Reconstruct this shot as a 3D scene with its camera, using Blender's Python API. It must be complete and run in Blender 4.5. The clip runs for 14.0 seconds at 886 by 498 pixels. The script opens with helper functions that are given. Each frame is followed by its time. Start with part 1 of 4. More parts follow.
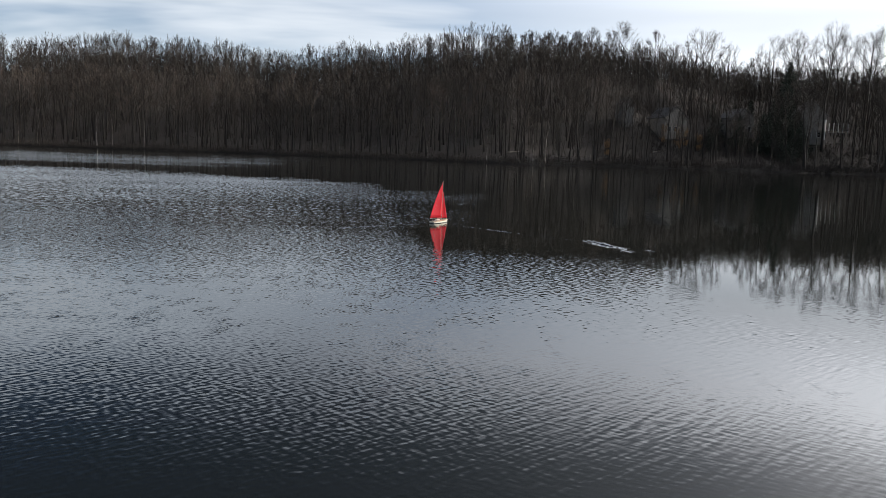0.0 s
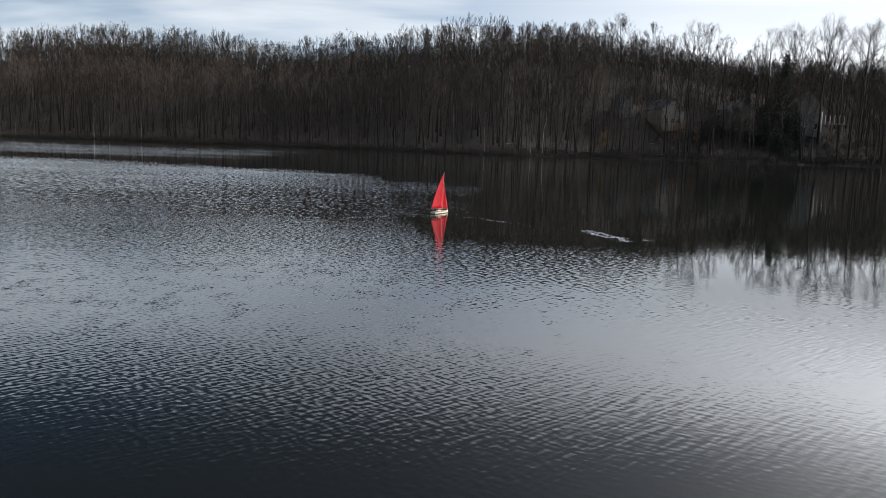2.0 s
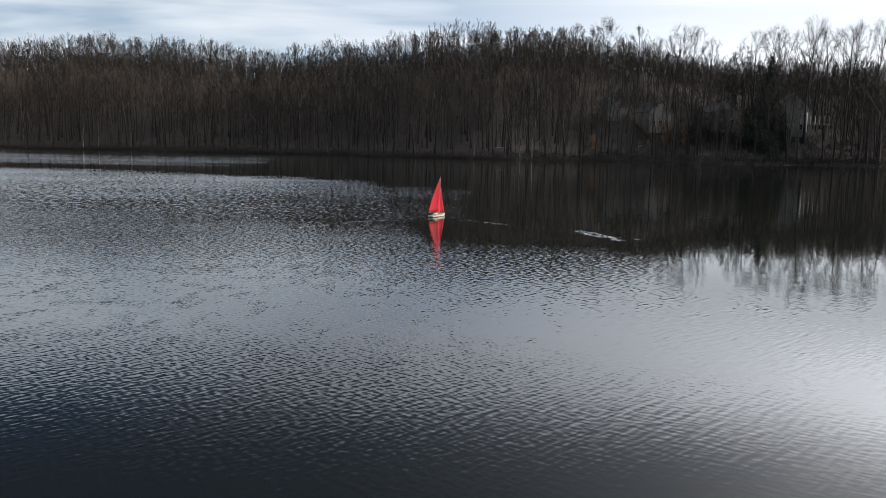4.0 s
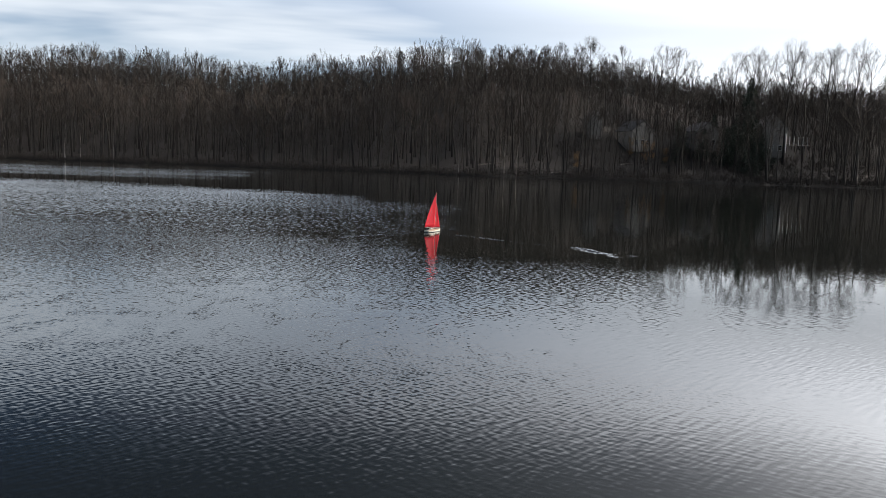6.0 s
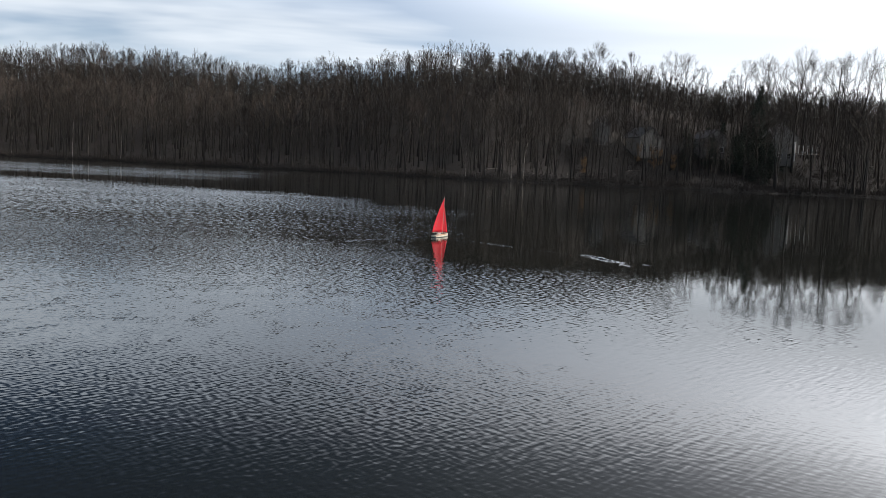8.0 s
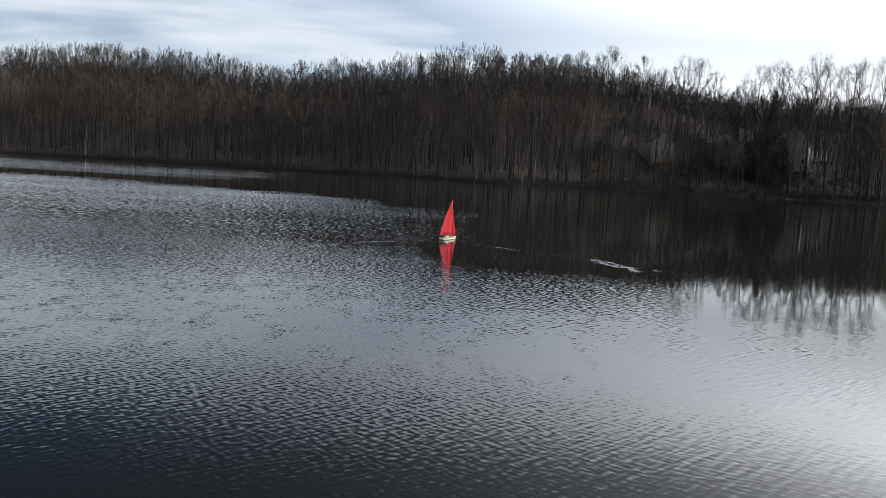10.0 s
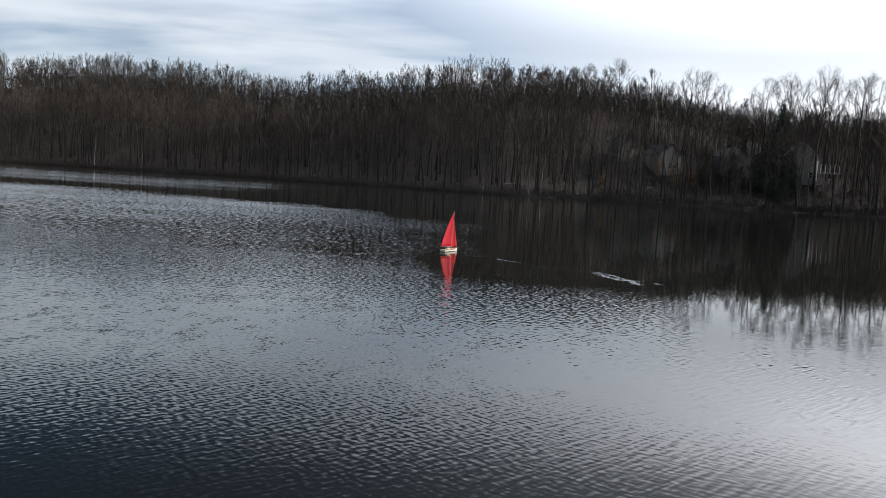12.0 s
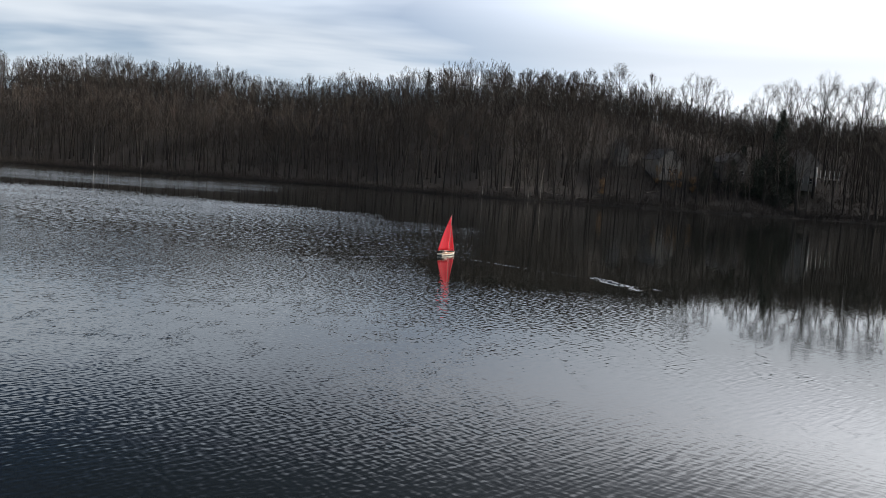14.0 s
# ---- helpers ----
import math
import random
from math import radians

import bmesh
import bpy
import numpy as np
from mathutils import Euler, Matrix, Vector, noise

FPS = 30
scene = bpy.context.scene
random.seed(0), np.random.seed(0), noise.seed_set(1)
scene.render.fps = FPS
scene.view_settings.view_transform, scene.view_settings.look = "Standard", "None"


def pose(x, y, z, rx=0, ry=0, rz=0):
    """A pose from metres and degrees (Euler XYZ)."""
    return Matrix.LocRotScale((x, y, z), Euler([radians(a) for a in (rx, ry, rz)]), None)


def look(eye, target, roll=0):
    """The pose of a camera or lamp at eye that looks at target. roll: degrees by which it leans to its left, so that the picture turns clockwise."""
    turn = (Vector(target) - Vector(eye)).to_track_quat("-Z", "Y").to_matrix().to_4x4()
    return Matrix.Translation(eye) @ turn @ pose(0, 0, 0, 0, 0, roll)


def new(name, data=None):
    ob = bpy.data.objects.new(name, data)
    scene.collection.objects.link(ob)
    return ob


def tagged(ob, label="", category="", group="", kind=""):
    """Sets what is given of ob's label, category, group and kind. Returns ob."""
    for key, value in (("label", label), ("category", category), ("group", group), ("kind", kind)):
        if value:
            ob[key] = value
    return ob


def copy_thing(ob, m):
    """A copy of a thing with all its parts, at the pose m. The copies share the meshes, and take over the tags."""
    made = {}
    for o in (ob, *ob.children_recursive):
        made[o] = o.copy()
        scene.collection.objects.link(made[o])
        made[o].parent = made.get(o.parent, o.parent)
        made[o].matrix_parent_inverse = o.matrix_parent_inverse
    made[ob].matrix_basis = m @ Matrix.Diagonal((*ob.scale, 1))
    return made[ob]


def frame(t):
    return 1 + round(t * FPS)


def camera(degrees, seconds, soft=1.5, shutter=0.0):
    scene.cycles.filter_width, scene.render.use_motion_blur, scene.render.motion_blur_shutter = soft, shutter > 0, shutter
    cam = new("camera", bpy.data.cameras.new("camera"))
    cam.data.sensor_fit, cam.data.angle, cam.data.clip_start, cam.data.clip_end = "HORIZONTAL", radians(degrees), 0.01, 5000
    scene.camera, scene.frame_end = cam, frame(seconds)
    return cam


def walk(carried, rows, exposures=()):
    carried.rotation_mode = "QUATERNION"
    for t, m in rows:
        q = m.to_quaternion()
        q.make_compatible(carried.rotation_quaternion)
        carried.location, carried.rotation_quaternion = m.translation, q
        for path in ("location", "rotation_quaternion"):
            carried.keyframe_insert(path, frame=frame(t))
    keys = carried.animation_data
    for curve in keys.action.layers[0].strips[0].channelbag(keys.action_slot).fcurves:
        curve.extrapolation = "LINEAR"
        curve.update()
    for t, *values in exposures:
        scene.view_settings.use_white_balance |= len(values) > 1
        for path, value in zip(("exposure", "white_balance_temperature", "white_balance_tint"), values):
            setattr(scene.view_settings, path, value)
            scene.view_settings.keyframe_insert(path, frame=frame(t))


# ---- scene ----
# ------------------------------------------------------------------ camera
cam = camera(60.0, 14.0, soft=0.8)
PATH = [
    (0, 0.556, 0.763, 2.6, 82.649, -1.845, 0.040),
    (0.5, 0.520, 0.587, 2.6, 82.452, -1.866, -0.010),
    (1, 0.476, 0.431, 2.6, 82.259, -1.829, -0.066),
    (1.5, 0.433, 0.316, 2.6, 82.143, -1.887, -0.164),
    (2, 0.411, 0.265, 2.6, 82.036, -1.889, -0.189),
    (2.5, 0.395, 0.172, 2.6, 81.920, -1.768, -0.189),
    (3, 0.349, -0.085, 2.6, 82.030, -1.489, -0.363),
    (5.5, -0.280, -0.838, 2.6, 83.332, -1.439, -2.060),
    (6, -0.395, -0.804, 2.6, 83.626, -1.893, -2.322),
    (6.5, -0.465, -0.748, 2.6, 83.673, -2.312, -2.514),
    (7, -0.482, -0.672, 2.6, 83.705, -2.481, -2.386),
    (7.5, -0.470, -0.554, 2.6, 83.837, -2.611, -2.068),
    (8, -0.446, -0.280, 2.6, 83.895, -2.667, -1.824),
    (10.5, -0.281, 0.016, 2.6, 84.109, -3.276, -0.839),
    (11, -0.211, 0.009, 2.6, 84.295, -3.228, -0.724),
    (11.5, -0.152, 0.054, 2.6, 84.592, -3.371, -0.544),
    (12, -0.112, 0.173, 2.6, 84.849, -3.501, -0.409),
    (12.5, -0.098, 0.248, 2.6, 85.015, -3.581, -0.372),
    (13, -0.107, 0.237, 2.6, 85.143, -3.571, -0.532),
    (13.5, -0.094, 0.278, 2.6, 85.131, -3.805, -0.563),
    (14, -0.031, 0.431, 2.6, 85.101, -3.910, -0.426),
]
walk(cam, [(r[0], pose(*r[1:])) for r in PATH], exposures=[(0, 0.0), (3, 0.0), (5.5, 0.07), (10.5, 0.02), (14, -0.05)])

# ------------------------------------------------------------------ sky and sun
SUN_AZ, SUN_EL = 70.0, 21.0
SUN_DIR = Vector((math.sin(radians(SUN_AZ)) * math.cos(radians(SUN_EL)),
                  math.cos(radians(SUN_AZ)) * math.cos(radians(SUN_EL)), math.sin(radians(SUN_EL))))


class Nodes:
    """Short hand for building a node tree."""

    def __init__(self, tree):
        self.tree = tree
        tree.nodes.clear()

    def add(self, kind, **settings):
        node = self.tree.nodes.new(kind)
        for key, value in settings.items():
            setattr(node, key, value)
        return node

    def put(self, value, socket):
        if isinstance(value, bpy.types.NodeSocket):
            self.tree.links.new(value, socket)
        elif value is not None:
            socket.default_value = value

    def math(self, op, a, b=None, c=None, clamp=False):
        node = self.add("ShaderNodeMath", operation=op, use_clamp=clamp)
        for value, socket in zip((a, b, c), node.inputs):
            self.put(value, socket)
        return node.outputs[0]

    def vmath(self, op, a, b=None, out=0):
        node = self.add("ShaderNodeVectorMath", operation=op)
        for value, socket in zip((a, b), node.inputs):
            self.put(value, socket)
        return node.outputs[out]

    def scaled(self, a, s):
        node = self.add("ShaderNodeVectorMath", operation="SCALE")
        self.put(a, node.inputs[0])
        self.put(s, node.inputs["Scale"])
        return node.outputs[0]

    def noise(self, vector, scale, detail=2.0, rough=0.5, distort=0.0):
        node = self.add("ShaderNodeTexNoise")
        for value, socket in ((vector, "Vector"), (scale, "Scale"), (detail, "Detail"), (rough, "Roughness"), (distort, "Distortion")):
            self.put(value, node.inputs[socket])
        return node.outputs["Fac"]

    def mapped(self, vector, loc=(0, 0, 0), rot=(0, 0, 0), scale=(1, 1, 1)):
        node = self.add("ShaderNodeMapping")
        self.put(vector, node.inputs["Vector"])
        node.inputs["Location"].default_value = loc
        node.inputs["Rotation"].default_value = [radians(a) for a in rot]
        node.inputs["Scale"].default_value = scale
        return node.outputs[0]

    def step(self, value, lo, hi, a=0.0, b=1.0):
        node = self.add("ShaderNodeMapRange", interpolation_type="SMOOTHSTEP")
        for v, socket in zip((value, lo, hi, a, b), node.inputs):
            self.put(v, socket)
        return node.outputs[0]

    def mix(self, fac, a, b, blend="MIX"):
        node = self.add("ShaderNodeMix", data_type="RGBA", blend_type=blend)
        for v, i in ((fac, 0), (a, 6), (b, 7)):
            if isinstance(v, tuple) and len(v) == 3:
                v = (*v, 1)
            self.put(v, node.inputs[i])
        return node.outputs[2]


def make_world():
    world = bpy.data.worlds.new("sky")
    scene.world = world
    world.use_nodes = True
    n = Nodes(world.node_tree)
    sky = n.add("ShaderNodeTexSky", sky_type="NISHITA", sun_disc=False)
    sky.sun_elevation, sky.sun_rotation = radians(SUN_EL), radians(SUN_AZ)
    sky.air_density, sky.dust_density, sky.ozone_density = 1.0, 0.5, 1.8
    way = n.add("ShaderNodeTexCoord").outputs["Generated"]
    sep = n.add("ShaderNodeSeparateXYZ")
    n.put(way, sep.inputs[0])
    x, y, z = sep.outputs
    # cloud deck as a flat layer far overhead
    lift = n.math("ADD", n.math("MAXIMUM", z, 0.0), 0.10)
    flat = n.add("ShaderNodeCombineXYZ")
    n.put(n.math("DIVIDE", x, lift), flat.inputs[0])
    n.put(n.math("DIVIDE", y, lift), flat.inputs[1])
    streaks = n.noise(n.mapped(flat.outputs[0], (3.1, 1.7, 0), (0, 0, 14), (0.42, 0.9, 1)), 0.8, 4.5, 0.52, 0.4)
    veil = n.step(streaks, 0.32, 0.68)
    low = n.step(z, 0.18, 0.31, 1.0, 0.0)
    haze = n.step(z, 0.0, 0.17, 0.80, 0.0)
    cover = n.math("MAXIMUM", haze, n.math("MULTIPLY", n.math("ADD", n.math("MULTIPLY", veil, 0.88), 0.10), low), clamp=True)
    # thin cloud scatters sunlight forwards
    near_sun = n.math("MAXIMUM", n.vmath("DOT_PRODUCT", way, tuple(SUN_DIR), out=1), 0.0)
    cover = n.math("MAXIMUM", cover, n.math("MULTIPLY", n.math("MULTIPLY", n.step(near_sun, 0.12, 0.72, 0.0, 0.95), low), n.math("ADD", n.math("MULTIPLY", veil, 0.2), 0.8)))
    rise = n.step(z, 0.16, 0.30, 0.10, 1.0)
    close = n.math("MULTIPLY", n.math("MULTIPLY", n.math("POWER", near_sun, 6.0), 7.6), rise)
    wide = n.math("MULTIPLY", n.math("MULTIPLY", n.math("POWER", near_sun, 1.5), 4.7), n.math("MULTIPLY", rise, n.step(z, 0.24, 0.38, 1.0, 0.05)))
    glow = n.math("MULTIPLY", n.math("ADD", close, wide), n.math("ADD", n.math("MULTIPLY", veil, 0.5), 0.52))
    aureole = n.scaled((0.92, 0.92, 0.93), glow)
    sky_light = n.vmath("MULTIPLY", n.scaled(sky.outputs[0], n.step(z, 0.10, 0.40, 0.09, 0.025)), (0.85, 1.0, 1.24))
    deck = n.mix(n.step(z, 0.165, 0.25), (0.80, 0.87, 0.95), (1.28, 1.42, 1.58))
    deck = n.mix(n.math("POWER", near_sun, 1.5), deck, (0.93, 0.93, 0.94))
    both = n.vmath("ADD", n.mix(cover, sky_light, deck), aureole)
    back = n.add("ShaderNodeBackground")
    n.put(both, back.inputs["Color"])
    back.inputs["Strength"].default_value = 1.0
    n.put(back.outputs[0], n.add("ShaderNodeOutputWorld").inputs["Surface"])


make_world()
sun = new("sun", bpy.data.lights.new("sun", "SUN"))
sun.data.energy, sun.data.angle, sun.data.color = 3.5, radians(2.0), (1.0, 0.88, 0.74)
sun.matrix_world = look(SUN_DIR * 100, (0, 0, 0))


# ------------------------------------------------------------------ materials
def surface(name, rough=0.8, **more):
    m = bpy.data.materials.new(name)
    m.use_nodes = True
    n = Nodes(m.node_tree)
    b = n.add("ShaderNodeBsdfPrincipled")
    b.inputs["Roughness"].default_value = rough
    for key, value in more.items():
        b.inputs[key.replace("_", " ")].default_value = value
    n.put(b.outputs[0], n.add("ShaderNodeOutputMaterial").inputs["Surface"])
    return m, n, b


def bumped(n, b, height, strength, distance):
    bump = n.add("ShaderNodeBump")
    n.put(height, bump.inputs["Height"])
    bump.inputs["Strength"].default_value, bump.inputs["Distance"].default_value = strength, distance
    n.put(bump.outputs[0], b.inputs["Normal"])


def bark(name, dark, light, by_island=False, blotch=None):
    """Furrowed bark; each tree has its own shade."""
    m, n, b = surface(name, 0.92)
    place = n.add("ShaderNodeTexCoord").outputs["Object"]
    furrow = n.noise(n.mapped(place, scale=(6, 6, 0.8)), 1.5, 4.0, 0.6)
    patch = n.noise(place, 0.35, 3.0, 0.55)
    shade = n.add("ShaderNodeNewGeometry").outputs["Random Per Island"] if by_island else n.add("ShaderNodeObjectInfo").outputs["Random"]
    colour = n.mix(n.step(furrow, 0.3, 0.7), dark, light)
    colour = n.mix(n.math("MULTIPLY", n.step(patch, 0.4, 0.65), 0.5), colour, (0.10, 0.092, 0.075))
    if blotch:
        spots = n.noise(n.mapped(place, scale=(1.6, 1.6, 0.7)), 2.2, 3.0, 0.6)
        colour = n.mix(n.step(spots, 0.46, 0.56), colour, blotch)
    bright = n.math("ADD", n.math("MULTIPLY", n.math("POWER", shade, 2.5), 1.25), 0.5)
    n.put(n.mix(1.0, colour, n.scaled((1, 1, 1), bright), "MULTIPLY"), b.inputs["Base Color"])
    bumped(n, b, furrow, 0.6, 0.04)
    return m


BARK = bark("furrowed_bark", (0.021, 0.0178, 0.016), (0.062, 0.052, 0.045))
BARK_FAR = bark("far_bark", (0.021, 0.0178, 0.016), (0.062, 0.052, 0.045), by_island=True)
TWIG = bark("twig_bark", (0.036, 0.0275, 0.0225), (0.091, 0.0690, 0.0550))
TWIG_FAR = bark("far_twig_bark", (0.036, 0.0275, 0.0225), (0.091, 0.0690, 0.0550), by_island=True)
PALE_BARK = bark("pale_bark", (0.24, 0.215, 0.19), (0.38, 0.35, 0.315), blotch=(0.10, 0.083, 0.068))
SAPLING = bark("sapling_stems", (0.022, 0.0172, 0.0145), (0.052, 0.041, 0.034), by_island=True)
DARK_BARK = bark("dark_bark", (0.012, 0.010, 0.009), (0.034, 0.028, 0.024))
BRUSH = bark("brush_stems", (0.036, 0.029, 0.025), (0.085, 0.066, 0.056), by_island=True)


def make_litter():
    """Leaf litter on the slopes, wet mud at the water line."""
    m, n, b = surface("leaf_litter", 0.95)
    place = n.add("ShaderNodeTexCoord").outputs["Object"]
    leaves = n.noise(place, 7.0, 4.0, 0.7)
    patches = n.noise(place, 0.12, 4.0, 0.6)
    colour = n.mix(n.step(leaves, 0.3, 0.7), (0.034, 0.028, 0.024), (0.080, 0.066, 0.056))
    colour = n.mix(n.step(patches, 0.45, 0.65), colour, (0.050, 0.044, 0.037))
    sep = n.add("ShaderNodeSeparateXYZ")
    n.put(place, sep.inputs[0])
    wet = n.step(n.math("ADD", sep.outputs[2], n.math("MULTIPLY", n.noise(place, 0.4), 0.4)), 0.5, 1.5, 1.0, 0.0)
    colour = n.mix(wet, colour, (0.020, 0.016, 0.012))
    n.put(colour, b.inputs["Base Color"])
    bumped(n, b, leaves, 0.7, 0.12)
    return m


LITTER = make_litter()


def make_water():
    """Dark pond water. Wind ripples tilt its skin; they die away on the sheltered part."""
    m, n, b = surface("pond_water", 0.018)
    b.inputs["IOR"].default_value = 1.40
    place = n.add("ShaderNodeTexCoord").outputs["Object"]
    silt = n.noise(place, 0.06, 3.0)
    n.put(n.mix(silt, (0.008, 0.0105, 0.0095), (0.013, 0.0135, 0.011)), b.inputs["Base Color"])
    # where the wind reaches the water
    sway = n.math("MULTIPLY", n.math("SUBTRACT", n.noise(n.mapped(place, scale=(0.05, 0.12, 1)), 1.0, 4.0, 0.6), 0.5), 10.0)
    sep = n.add("ShaderNodeSeparateXYZ")
    n.put(place, sep.inputs[0])
    x, y = sep.outputs[0], sep.outputs[1]
    lee = n.math("MAXIMUM", n.math("MULTIPLY", x, -1.0), 0.0)
    edge = n.math("ADD", n.math("ADD", n.step(x, -4.6, 1.8, 51.0, 16.5), n.step(x, 3.2, 6.2, 0.0, -2.0)), n.math("MULTIPLY", 24.0, n.math("SUBTRACT", 1.0, n.math("EXPONENT", n.math("DIVIDE", lee, -30.0)))))
    torn = n.math("MULTIPLY", n.math("SUBTRACT", n.noise(n.mapped(place, scale=(0.55, 0.30, 1)), 1.0, 4.0, 0.65), 0.5), 15.0)
    over = n.math("ADD", n.math("SUBTRACT", y, n.math("ADD", edge, sway)), n.math("MULTIPLY", torn, n.step(x, -60.0, -6.0, 0.35, 1.0)))
    wind = n.step(over, n.step(x, -3.0, 5.0, -5.0, -6.0), n.step(x, -3.0, 5.0, 4.0, 4.5), 1.0, 0.0)
    # cat's paws far out, long and thin, with slicks between them
    paws = n.noise(n.mapped(place, scale=(0.006, 0.12, 1)), 1.0, 3.0, 0.55)
    paw = n.math("MULTIPLY", n.step(paws, 0.40, 0.62, 0.10, 0.85), n.step(n.math("ADD", x, sway), -42.0, -17.0, 1.0, 0.0))
    paw = n.math("MULTIPLY", paw, n.step(n.math("SUBTRACT", y, edge), 9.0, 22.0))
    gust = n.noise(n.mapped(place, scale=(0.10, 0.22, 1)), 1.0, 3.0, 0.6)
    ruffle = n.math("MULTIPLY", wind, n.step(gust, 0.30, 0.70, 0.65, 1.15))
    ruffle = n.math("MULTIPLY", ruffle, n.step(y, 11.0, 60.0, 0.58, 2.3))
    # a lull between the outer gust and the near water
    lull = n.math("MAXIMUM", n.step(over, -20.0, -6.0), n.step(x, -15.0, -2.0, 1.0, 0.0))
    lull = n.math("MAXIMUM", lull, n.step(y, 22.0, 27.0, 1.0, 0.0))
    ruffle = n.math("MULTIPLY", ruffle, n.step(lull, 0.0, 1.0, 0.7, 1.0))
    lee_side = n.math("MAXIMUM", n.step(x, -15.0, -0.5, 1.0, 0.62), n.step(y, 20.0, 25.0, 1.0, 0.0))
    ruffle = n.math("MULTIPLY", n.math("MULTIPLY", ruffle, lee_side), n.step(y, 5.8, 9.5, 0.32, 0.92))
    ruffle = n.math("ADD", ruffle, n.math("ADD", n.math("MULTIPLY", paw, 1.0), n.math("MULTIPLY", n.step(y, 45.0, 120.0, 0.13, 0.25), n.step(x, -25.0, 5.0, 1.0, 0.4))))

    # a thin tongue of ruffled water past the edge of the gust
    ragged = n.math("ADD", y, n.math("MULTIPLY", torn, 1.2))
    tongue = n.math("MULTIPLY", n.math("MULTIPLY", n.step(ragged, 33.0, 42.0), n.step(ragged, 43.0, 52.0, 1.0, 0.0)), n.step(n.math("ADD", x, n.math("MULTIPLY", sway, 0.6)), -3.0, 5.5, 1.3, 0.0))
    ruffle = n.math("MAXIMUM", ruffle, n.math("MULTIPLY", tongue, n.step(x, -9.0, -4.0)))
    scatter = n.math("MULTIPLY", n.math("MULTIPLY", n.step(y, 24.0, 28.0), n.step(y, 33.0, 38.0, 1.0, 0.0)), n.math("MULTIPLY", n.step(x, -6.0, -3.0), n.step(x, -0.5, 4.0, 0.55, 0.0)))
    ruffle = n.math("MAXIMUM", ruffle, scatter)
    inner = n.math("MULTIPLY", n.math("MULTIPLY", n.step(y, 13.0, 15.0), n.step(y, 17.0, 22.5, 1.0, 0.0)), n.math("MULTIPLY", n.step(x, -4.0, 0.0), n.step(n.math("ADD", x, n.math("MULTIPLY", sway, 0.3)), 3.0, 6.5, 0.78, 0.0)))
    ruffle = n.math("MAXIMUM", ruffle, inner)

    def ripples(turn, length, crest, seed):
        """The slope of short-crested ripples that run along their own way, about one on the mean."""
        sn, cs = math.sin(radians(turn)), math.cos(radians(turn))
        along = n.math("ADD", n.math("MULTIPLY", x, sn * 1.4 / length), n.math("MULTIPLY", y, cs * 1.4 / length))
        across = n.math("SUBTRACT", n.math("MULTIPLY", x, cs * 1.4 / crest), n.math("MULTIPLY", y, sn * 1.4 / crest))
        high = []
        for shift in (0.0, 0.3):
            at = n.add("ShaderNodeCombineXYZ")
            n.put(n.math("ADD", along, shift), at.inputs[0])
            n.put(across, at.inputs[1])
            at.inputs[2].default_value = seed
            high.append(n.noise(at.outputs[0], 1.0, 0.6, 0.4))
        return n.math("MULTIPLY", n.math("SUBTRACT", high[1], high[0]), 9.0)

    tilt = n.add("ShaderNodeCombineXYZ")
    # each set tilts the skin along its own way of travel; the longer ones keep away from the bank
    away = n.math("MULTIPLY", n.step(y, 8.5, 14.0), n.step(y, 30.0, 45.0, 1.0, 0.35))
    sx, sy = 0.0, 0.0
    fine = n.step(y, 12.0, 20.0, 1.0, 0.5)
    west, east = n.math("MULTIPLY", fine, n.step(x, -1.0, 2.5, 1.25, 0.30)), n.math("MULTIPLY", fine, n.step(x, -1.5, 2.0, 0.45, 1.05))
    for turn, length, crest, steep, seed, where in ((42, 0.090, 0.19, 0.055, 3.0, (west,)), (-38, 0.085, 0.17, 0.050, 11.0, (west,)), (-40, 0.092, 0.48, 0.050, 23.0, (east,)), (22, 0.085, 0.26, 0.022, 41.0, (east,)),
                                                    (50, 0.165, 0.25, 0.042, 71.0, (away,)), (-44, 0.145, 0.25, 0.042, 83.0, (away,))):
        wave = n.math("MULTIPLY", ripples(turn, length, crest, seed), steep)
        for field in where:
            wave = n.math("MULTIPLY", wave, field)
        sx = n.math("ADD", sx, n.math("MULTIPLY", wave, math.sin(radians(turn))))
        sy = n.math("ADD", sy, n.math("MULTIPLY", wave, math.cos(radians(turn))))
    # farther out the trains give way to short steep chop
    open_water = n.step(y, 19.0, 36.0)
    fade = n.math("SUBTRACT", 1.0, n.math("MULTIPLY", open_water, 0.75))
    sx, sy = n.math("MULTIPLY", sx, fade), n.math("MULTIPLY", sy, fade)
    chop = n.noise(n.mapped(n.mapped(place, (5.0, 9.0, 0), (0, 0, 12)), scale=(7.6, 2.5, 1)), 1.0, 3.0, 0.65)
    chop = n.math("ADD", chop, n.step(y, 80.0, 110.0, 0.0, 0.03))
    crest = n.step(n.math("ADD", n.math("ADD", chop, n.step(x, -9.0, 2.0, 0.0, -0.035)), n.math("MULTIPLY", ruffle, 0.055)), 0.565, 0.63)
    # the middle water is the smoothest
    smooth = n.math("MULTIPLY", n.step(y, 7.5, 11.0), n.step(y, 16.0, 22.0, 1.0, 0.0))
    ripple = n.math("MULTIPLY", ruffle, n.math("SUBTRACT", 1.0, n.math("MULTIPLY", smooth, 0.47)))
    ripple = n.math("MULTIPLY", ripple, n.math("MAXIMUM", n.step(x, 0.5, 5.0, 1.0, 0.85), n.step(y, 11.0, 16.0)))
